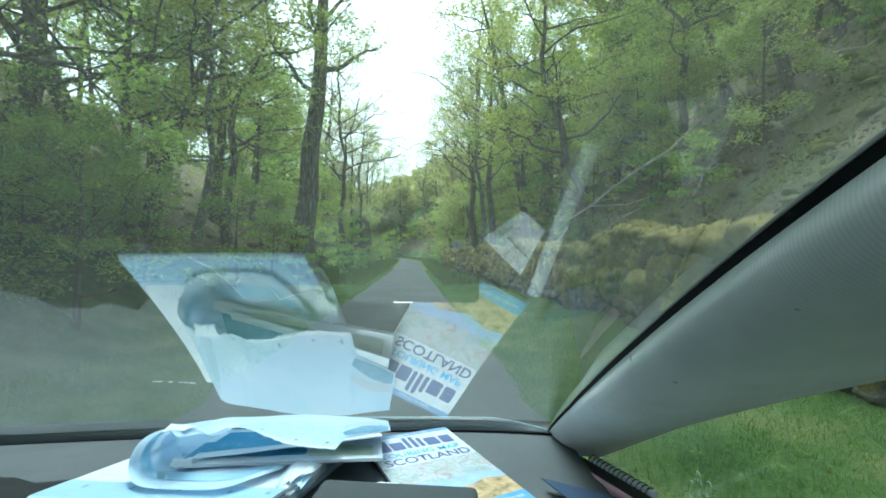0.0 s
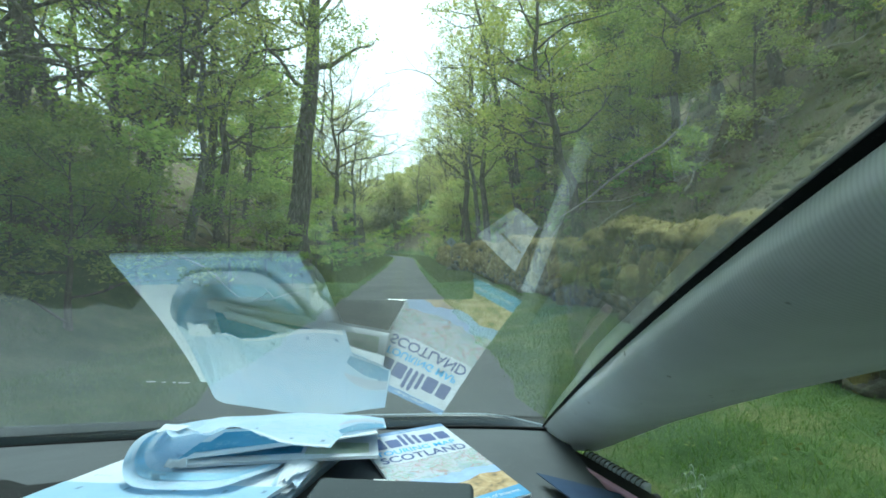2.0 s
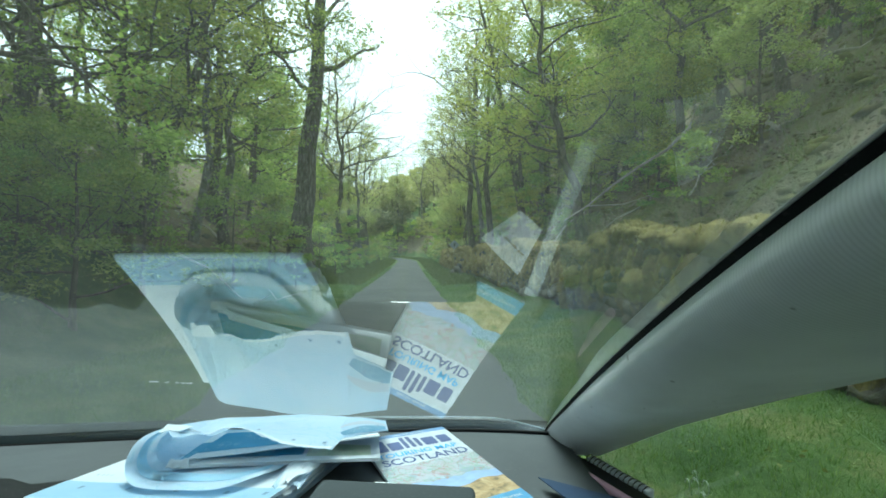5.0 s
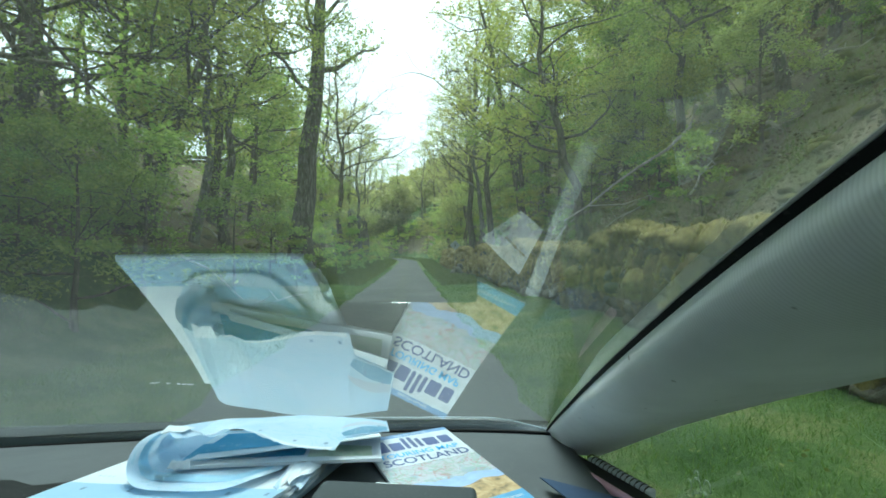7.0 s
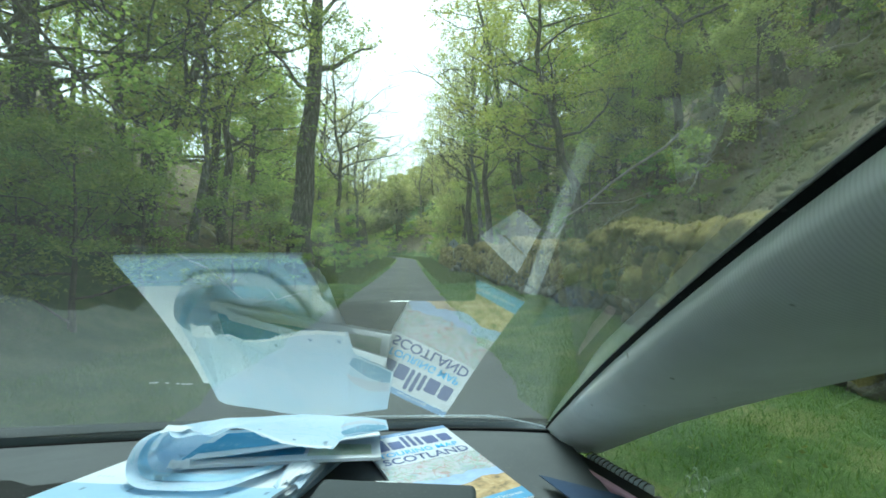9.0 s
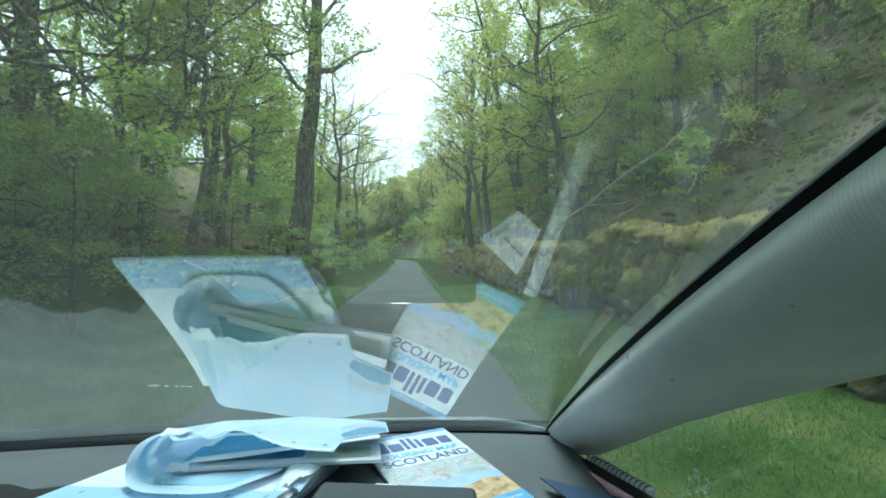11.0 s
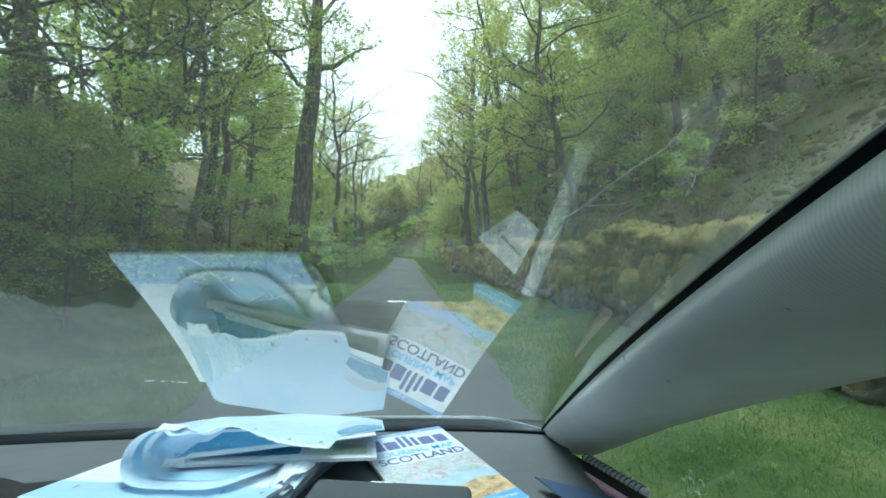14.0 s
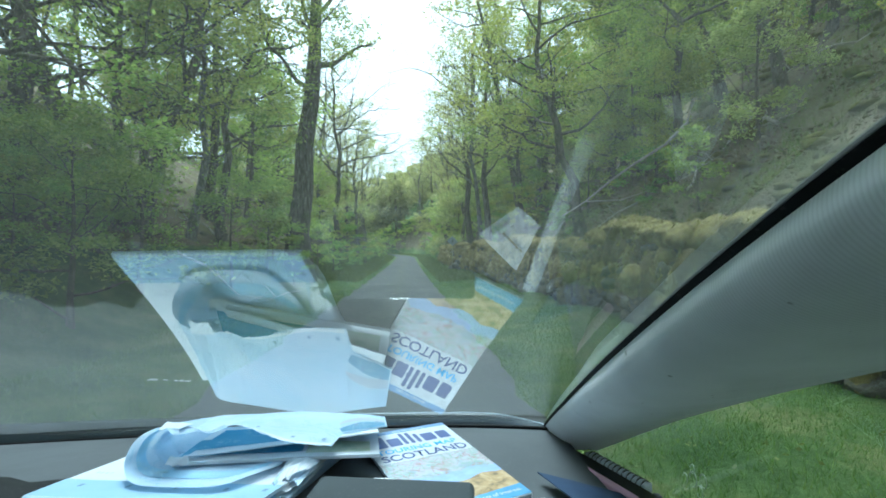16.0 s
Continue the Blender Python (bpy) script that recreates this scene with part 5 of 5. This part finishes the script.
part("metal_strip", mesh_bm("metal_strip", box_bm((0.026, 0.0025, 0.0012), (-0.012, 0.046, 0.017), 0.0005, 1), M_CHROME), bar, "bright metal strip")

card = thing("paper_slip", "small white printed paper slip on the dashboard", "paper",
             at=Matrix.Translation((0.112, 0.425, DASH + 0.003)) @ Matrix.Rotation(radians(41), 4, "Z"))
part("sheet", thick_sheet("sheet", patch((-0.034, -0.03, 0), (0.004, -0.034, 0.001), (0.038, 0.028, 0.002), (-0.034, 0.03, 0), rip=0.0005, seed=60), 0.0006, M_PAPER_WHITE), card)
for x0, w in ((-0.018, 0.013), (-0.003, 0.009), (0.008, 0.004), (0.014, 0.005)):
    part("print_bar", mesh_bm("print_bar", box_bm((w, 0.0026, 0.0006), (x0 + w / 2, 0.005, 0.0022)), M_INK_GREY), card)
for i in range(10):
    part("barcode_bar", mesh_bm("barcode_bar", box_bm((0.007, 0.0008 + 0.0006 * (i % 3 == 0), 0.0005), (-0.027, 0.0145 - i * 0.0024, 0.0022)), M_INK_NAVY), card)

M_STRIP, M_STRIP_DIM = plain("pale_strip_plastic", (0.4, 0.45, 0.46)), plain("grey_strip_plastic", (0.16, 0.18, 0.18))
strip = thing("pale_strip", "long pale translucent strip lying on the dashboard", "strip")
line = np.stack([np.linspace(0.146, 0.16, 14), np.linspace(0.499, 0.289, 14), np.full(14, DASH + 0.004)], -1)
across = np.array((0.009, 0.001, 0))
part("band", thick_sheet("band", np.array([line - across, line - across * 0.4 + (0, 0, 0.003), line + across * 0.4 + (0, 0, 0.003), line + across]), -0.001, M_STRIP), strip)
bend = np.stack([np.linspace(0.155, 0.245, 10), np.linspace(0.289, 0.262, 10), np.full(10, DASH + 0.004)], -1)
up = np.array((0.002, 0.006, 0))
part("bend", thick_sheet("bend", np.array([bend - up, bend + (0, 0, 0.002), bend + up]), -0.001, M_STRIP_DIM), strip)

film = thing("crinkled_wrapper", "crinkled clear plastic wrapper on the dashboard", "wrapper")
fr_w = np.random.default_rng(70)
# a bag, narrow at its far end and gathered into lengthwise creases
wr_rows = []
crease = np.cumsum(fr_w.normal(0, 1, (40, 26)), axis=1)
crease = (crease - crease.mean(axis=1, keepdims=True)) * 0.0011
for i, v in enumerate(np.linspace(0, 1, 40)):
    a_, b_ = np.array((0.219, 0.24)) * (1 - v) + np.array((0.283, 0.338)) * v, np.array((0.283, 0.224)) * (1 - v) + np.array((0.314, 0.323)) * v
    belly = 0.012 * math.sin(math.pi * v)
    b_ = b_ + np.array((belly, -0.4 * belly))
    mix_ = sum(crease[max(0, i - 2):i + 3]) / 5
    line_ = [a_ * (1 - u) + b_ * u for u in np.linspace(0, 1, 26)]
    wr_rows.append([(p[0], p[1], dash_z(p[0]) + 0.004 + 0.009 * math.sin(math.pi * j / 25) ** 0.5 * math.sin(math.pi * (0.08 + 0.87 * v)) + abs(float(mix_[j]))) for j, p in enumerate(line_)])
M_FILM = Mat("clear_plastic_film")
film_gloss = M_FILM.n("ShaderNodeBsdfGlossy", Roughness=0.12, Color=(0.8, 0.84, 0.84, 1))
film_clear = M_FILM.n("ShaderNodeBsdfTransparent", Color=(0.92, 0.94, 0.94, 1))
film_milk = M_FILM.n("ShaderNodeBsdfDiffuse", Color=(0.75, 0.79, 0.79, 1))
film_bump = M_FILM.bump(M_FILM.noise(70.0, 4.0, M_FILM.coords((1, 0.35, 1)), 0.6, 1.5), 1.0, 0.01)
M_FILM.l(film_bump, film_gloss.inputs["Normal"])
film_a, film_b = M_FILM.n("ShaderNodeMixShader", Fac=0.93), M_FILM.n("ShaderNodeMixShader", Fac=0.2)
M_FILM.l(film_clear.outputs[0], film_a.inputs[1])
M_FILM.l(film_milk.outputs[0], film_a.inputs[2])
M_FILM.l(film_a.outputs[0], film_b.inputs[1])
M_FILM.l(film_gloss.outputs[0], film_b.inputs[2])
M_FILM.l(film_b.outputs[0], M_FILM.out.inputs["Surface"])
part("film", thick_sheet("film", wr_rows, 0.0004, M_FILM.m), film)
# sky glints on the creased film, painted as white strips
M_GLINT = plain("painted_film_glint", (0.86, 0.89, 0.89), 0.25)
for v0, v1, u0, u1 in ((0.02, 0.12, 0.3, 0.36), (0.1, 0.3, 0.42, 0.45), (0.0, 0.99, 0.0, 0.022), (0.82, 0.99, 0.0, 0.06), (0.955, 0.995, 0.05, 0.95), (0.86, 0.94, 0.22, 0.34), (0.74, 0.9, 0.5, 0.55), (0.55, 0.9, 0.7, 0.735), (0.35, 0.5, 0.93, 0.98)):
    border(wr_rows, v0, v1, u0, u1, 0.0012, "fold", M_GLINT, film, "white glint painted along a fold")

book = thing("blue_paperback", "dark blue paperback lying open a little on the dashboard", "book")
part("page_block", thick_sheet("page_block", patch((0.17, 0.482, DASH + 0.007), (0.186, 0.474, DASH + 0.004), (0.182, 0.494, DASH + 0.004), (0.169, 0.499, DASH + 0.006), rip=0.0003, seed=80), 0.005, M_PAPER_WHITE), book, "white pages")
part("cover", thick_sheet("cover", patch((0.174, 0.478, DASH + 0.018), (0.256, 0.436, DASH + 0.006), (0.24, 0.505, DASH + 0.007), (0.157, 0.55, DASH + 0.013), sag=0.003, rip=0.0003, seed=81), 0.001, plain("dark_blue_cover", (0.02, 0.04, 0.085), 0.9)), book, "dark blue cover")

note = thing("spiral_notebook", "spiral-bound notebook with a mauve cover against the pillar foot", "notebook",
             at=Matrix.Translation((0.27, 0.632, 0.93)) @ Matrix.Rotation(radians(-70), 4, "Z") @ Matrix.Scale(1.1, 4))
part("cover", mesh_bm("cover", box_bm((0.14, 0.0095, 0.009), (0.021, -0.0335, 0.027), 0.002), plain("mauve_cover", (0.66, 0.4, 0.53)), True), note, "mauve card cover")
# shade in the gap between cover and coil, put in as a black block
part("dark_gap", mesh_bm("dark_gap", box_bm((0.14, 0.04, 0.022), (0.021, -0.017, 0.0125), 0.001), M_BLACK), note, "black block standing in for the dark gap")
part("page_edge", mesh_bm("page_edge", box_bm((0.1, 0.0135, 0.021), (0.015, 0.013, 0.0145), 0.002), M_PAPER_WHITE), note, "white page edge")
coil_me = mesh_np("coil_ring", *tube(np.array([(0, 0.013 + 0.0085 * math.cos(a), 0.0155 + 0.0115 * math.sin(a)) for a in np.linspace(0, 6.283, 17)]), 0.0009, 5), M_BLACK, True)
for i in range(14):
    part("coil_ring", coil_me, note, at=Matrix.Translation((-0.035 + i * 0.0073, 0, 0)))

# ---- passing place sign ----
sign = thing("passing_place_sign", "white diamond sign on a grey post on the verge", "sign", at=Matrix.Translation((2.9, 30.0, float(land(2.9, 30.0)))))
part("post", mesh_np("post", *tube(np.array([(0, 0, -0.3), (0, 0, 1.0), (0, 0, 2.0)]), 0.03, 10), M_CHROME, True), sign, "grey metal post")
bm = box_bm((0.46, 0.006, 0.46), (0, 0, 0), 0.03, 2)
bm.transform(Matrix.Translation((0, -0.035, 1.9)) @ Matrix.Rotation(radians(45), 4, "Y"))
part("plate", mesh_bm("plate", bm, M_INK_WHITE), sign, "white diamond plate")
part("arrow_mark", mesh_bm("arrow_mark", box_bm((0.05, 0.004, 0.22), (0, -0.041, 1.9)), M_BLACK), sign)

# ---- fallen branches ----
fr_ = np.random.default_rng(8)
for x, y, ln, az, r in ((7.2, 13.0, 3.2, 2.4, 0.035), (9.5, 12.0, 1.6, 1.2, 0.06), (5.2, 17.0, 4.5, 0.7, 0.03), (10.5, 15.0, 2.4, 2.8, 0.04), (8.2, 9.6, 1.3, 1.4, 0.055), (6.6, 10.4, 2.6, 0.5, 0.03), (12.0, 11.0, 2.2, 2.3, 0.04), (9.0, 20.0, 3.0, 0.2, 0.045), (-5.4, 11.0, 3.0, 0.3, 0.035), (-6.2, 16.0, 3.4, 2.6, 0.04)):
    pts, h = [np.array((0.0, 0.0, 0.06))], np.array((math.cos(az), math.sin(az)))
    for i in range(9):
        h = h + fr_.normal(0, 0.12, 2)
        h /= np.linalg.norm(h)
        q = pts[-1][:2] + h * ln / 9
        pts.append(np.array((q[0], q[1], float(land(x + q[0], y + q[1]) - land(x, y)) + 0.08 + 0.12 * math.sin(i))))
    pieces = [tube(np.array(pts), np.linspace(r, r * 0.25, 10), 6)]
    for i in (3, 5, 7):
        e = pts[i] + np.array((*fr_.normal(0, 0.35, 2), 0.3))
        pieces.append(tube(np.array([pts[i], (pts[i] + e) / 2 + fr_.normal(0, 0.05, 3), e]), np.array((r * 0.5, r * 0.3, r * 0.12)), 5))
    tagged(part("fallen_branch", mesh_np("fallen_branch", *join(pieces), M_DEAD, True), at=Matrix.Translation((x, y, float(land(x, y))))),
           "bleached fallen branch on the forest floor", "branch", "fallen branches")

arc = np.array([(4.3, 12.6, 2.35), (4.9, 12.4, 2.75), (5.5, 12.1, 3.3), (6.1, 11.9, 3.75), (6.8, 11.7, 4.2), (7.3, 11.5, 4.75), (7.45, 11.45, 5.3)])
pieces = [tube(arc, np.linspace(0.018, 0.046, 7), 7), tube(np.array([arc[1], (5.7, 11.9, 2.75), (6.4, 11.7, 3.0)]), np.array((0.02, 0.013, 0.006)), 5)]
tagged(part("arching_dead_branch", mesh_np("arching_dead_branch", *join(pieces), M_DEAD, True)), "long bleached branch arching down from the slope to the wall", "branch", "fallen branches")

# a mossy crag in the left bank before the bend
crag_bm = bmesh.new()
bmesh.ops.create_icosphere(crag_bm, subdivisions=4, radius=1.0)
for v in crag_bm.verts:
    q = v.co.copy()
    v.co += q * (0.35 * noise.noise(q * 1.4) + 0.18 * abs(noise.noise(q * 4.0)) + 0.07 * noise.noise(q * 9.0))
    v.co = Vector((round(v.co.x * 6) / 6 * 0.35 + v.co.x * 0.65, v.co.y, round(v.co.z * 5) / 5 * 0.3 + v.co.z * 0.7))
tagged(part("rock_crag", mesh_bm("rock_crag", crag_bm, M_STONE), at=Matrix.Translation((-7.4, 60.0, float(land(-7.4, 60.0)) + 0.8)) @ Matrix.Diagonal((2.2, 4.5, 3.2, 1))), "grey mossy crag standing out of the wooded bank", "rock")

# ---- mossy dry-stone wall ----
wall = tagged(new("drystone_wall"), "tumbledown dry-stone wall thick with golden-green moss", "wall", kind="structure")


def stone_mesh(seed):
    bm = bmesh.new()
    bmesh.ops.create_cube(bm, size=1.0)
    bmesh.ops.subdivide_edges(bm, edges=bm.edges[:], cuts=1, use_grid_fill=True)
    r = random.Random(seed)
    for v in bm.verts:
        v.co = v.co.normalized() * (0.52 + 0.1 * v.co.length) * r.uniform(0.86, 1.12)
        v.co += Vector((r.uniform(-0.05, 0.05), r.uniform(-0.05, 0.05), r.uniform(-0.05, 0.05)))
    return mesh_bm("stone", bm, M_STONE, True)


def moss_mesh(seed, mat, fine=3):
    bm = bmesh.new()
    bmesh.ops.create_icosphere(bm, subdivisions=fine, radius=0.5)
    off = Vector((seed * 3.1, seed * 1.7, 0))
    for v in bm.verts:
        d = noise.noise(v.co * 3.2 + off) * 0.16 + noise.noise(v.co * 8.0 + off) * 0.07
        v.co += v.co.normalized() * d
        if v.co.z < -0.1:
            v.co.z *= 1.25
    return mesh_bm("moss_cushion", bm, mat, True)


STONES, CUSHIONS = [stone_mesh(s) for s in range(6)], [moss_mesh(s, M_MOSS) for s in range(6)] + [moss_mesh(s, M_MOSS_SHADE) for s in range(6, 10)]
FAR_CUSHIONS = [moss_mesh(s, M_MOSS, 2) for s in range(10)]


def wall_x(y):
    return 3.75 + 0.25 * math.sin(y * 0.13) - 0.008 * y


sr = random.Random(21)
n_parts = n_moss = 0
far_stones, far_moss, tuft_m = [], [], []
y = -2.5
while y < 46:
    ruined = 27 < y < 29
    z = float(land(wall_x(y) - 0.4, y))
    high = 0.6 if ruined else 1.4 + 0.14 * math.sin(y * 0.9) - 0.4 * math.exp(-((y - 9.5) / 0.8) ** 2)
    h = 0.0
    while h < high:
        s = (sr.uniform(0.34, 0.5), sr.uniform(0.35, 0.6), sr.uniform(0.2, 0.32))
        m = Matrix.Translation((wall_x(y) + sr.uniform(-0.07, 0.07) + 0.12 * h + (sr.uniform(-0.8, 0.1) if ruined else 0), y + sr.uniform(-0.22, 0.22), z + h + s[2] * 0.42)) \
            @ Euler((sr.uniform(-0.2, 0.2), sr.uniform(-0.2, 0.2), sr.uniform(-0.3, 0.3))).to_matrix().to_4x4() @ Matrix.Diagonal((*[q * 1.15 for q in s], 1))
        if n_parts < 300:
            part("stone", STONES[sr.randrange(6)], wall, at=m)
            n_parts += 1
        else:
            me = STONES[sr.randrange(6)]
            co = np.array([m @ v.co for v in me.vertices])
            far_stones.append((co, np.array([list(p.vertices) for p in me.polygons])))
        h += s[2] * 0.85
    # moss cushions hang over the top and down the face
    step = int(round((y + 2.5) / 0.42))
    for k in range(5 if ruined else 10 if step % 7 == 2 else 7):
        hz = high * (1.07 if k < 2 else sr.uniform(0.3, 0.92))
        sc = (sr.uniform(0.5, 0.72), sr.uniform(0.6, 1.0), sr.uniform(0.32, 0.48)) if k < 2 else (sr.uniform(0.2, 0.36), sr.uniform(0.35, 0.7), sr.uniform(0.45, 0.95))
        hz = hz if k < 2 else min(hz, high - 0.46 * sc[2])
        m = Matrix.Translation((wall_x(y) + 0.12 * hz + (-0.03 if k < 2 else -0.17) + sr.uniform(-0.08, 0.08), y + sr.uniform(-0.25, 0.25), z + hz - 0.02)) \
            @ Matrix.Rotation(sr.uniform(-0.5, 0.5), 4, "Z") @ Matrix.Diagonal((*sc, 1))
        if k == 9:      # a bulging boulder under thick moss
            m = Matrix.Translation((wall_x(y) - 0.22, y, z + high * sr.uniform(0.35, 0.7))) @ Matrix.Diagonal((sr.uniform(0.4, 0.55), sr.uniform(0.55, 0.8), sr.uniform(0.35, 0.55), 1))
        # caps stay golden; about half the face cushions take the shaded copy
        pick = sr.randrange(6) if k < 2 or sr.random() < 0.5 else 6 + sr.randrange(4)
        tuft_m.append(m)
        if n_moss < 300:
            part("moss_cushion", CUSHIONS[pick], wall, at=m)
            n_moss += 1
        else:
            me = FAR_CUSHIONS[pick]
            far_moss.append((np.array([m @ v.co for v in me.vertices]), np.array([list(p.vertices) for p in me.polygons])))
    y += 0.42
if far_stones:
    tagged(part("far_stones", mesh_np("far_stones", *join(far_stones), M_STONE, True), wall), "far stones of the wall", kind="stuff")
if far_moss:
    tagged(part("far_moss", mesh_np("far_moss", *join(far_moss), M_MOSS, True), wall), "moss on the far stretch of the wall", kind="stuff")

# short mossy strands over the cushions
tr_ = np.random.default_rng(15)
spots = []
for m in tuft_m:
    q = tr_.normal(0, 1, (54, 3))
    q /= np.linalg.norm(q, axis=1, keepdims=True)
    q = q[q[:, 2] > -0.6] * 0.53
    spots.append(q @ np.array(m.to_3x3()).T + np.array(m.translation))
tufts = leaves(tr_, np.vstack(spots), 0.042, 0.012, 2.2, 1.0, corners=3)
tagged(part("moss_strands", mesh_np("moss_strands", *tufts, M_MOSS_TUFT), wall), "hanging strands of golden-green moss", kind="stuff")
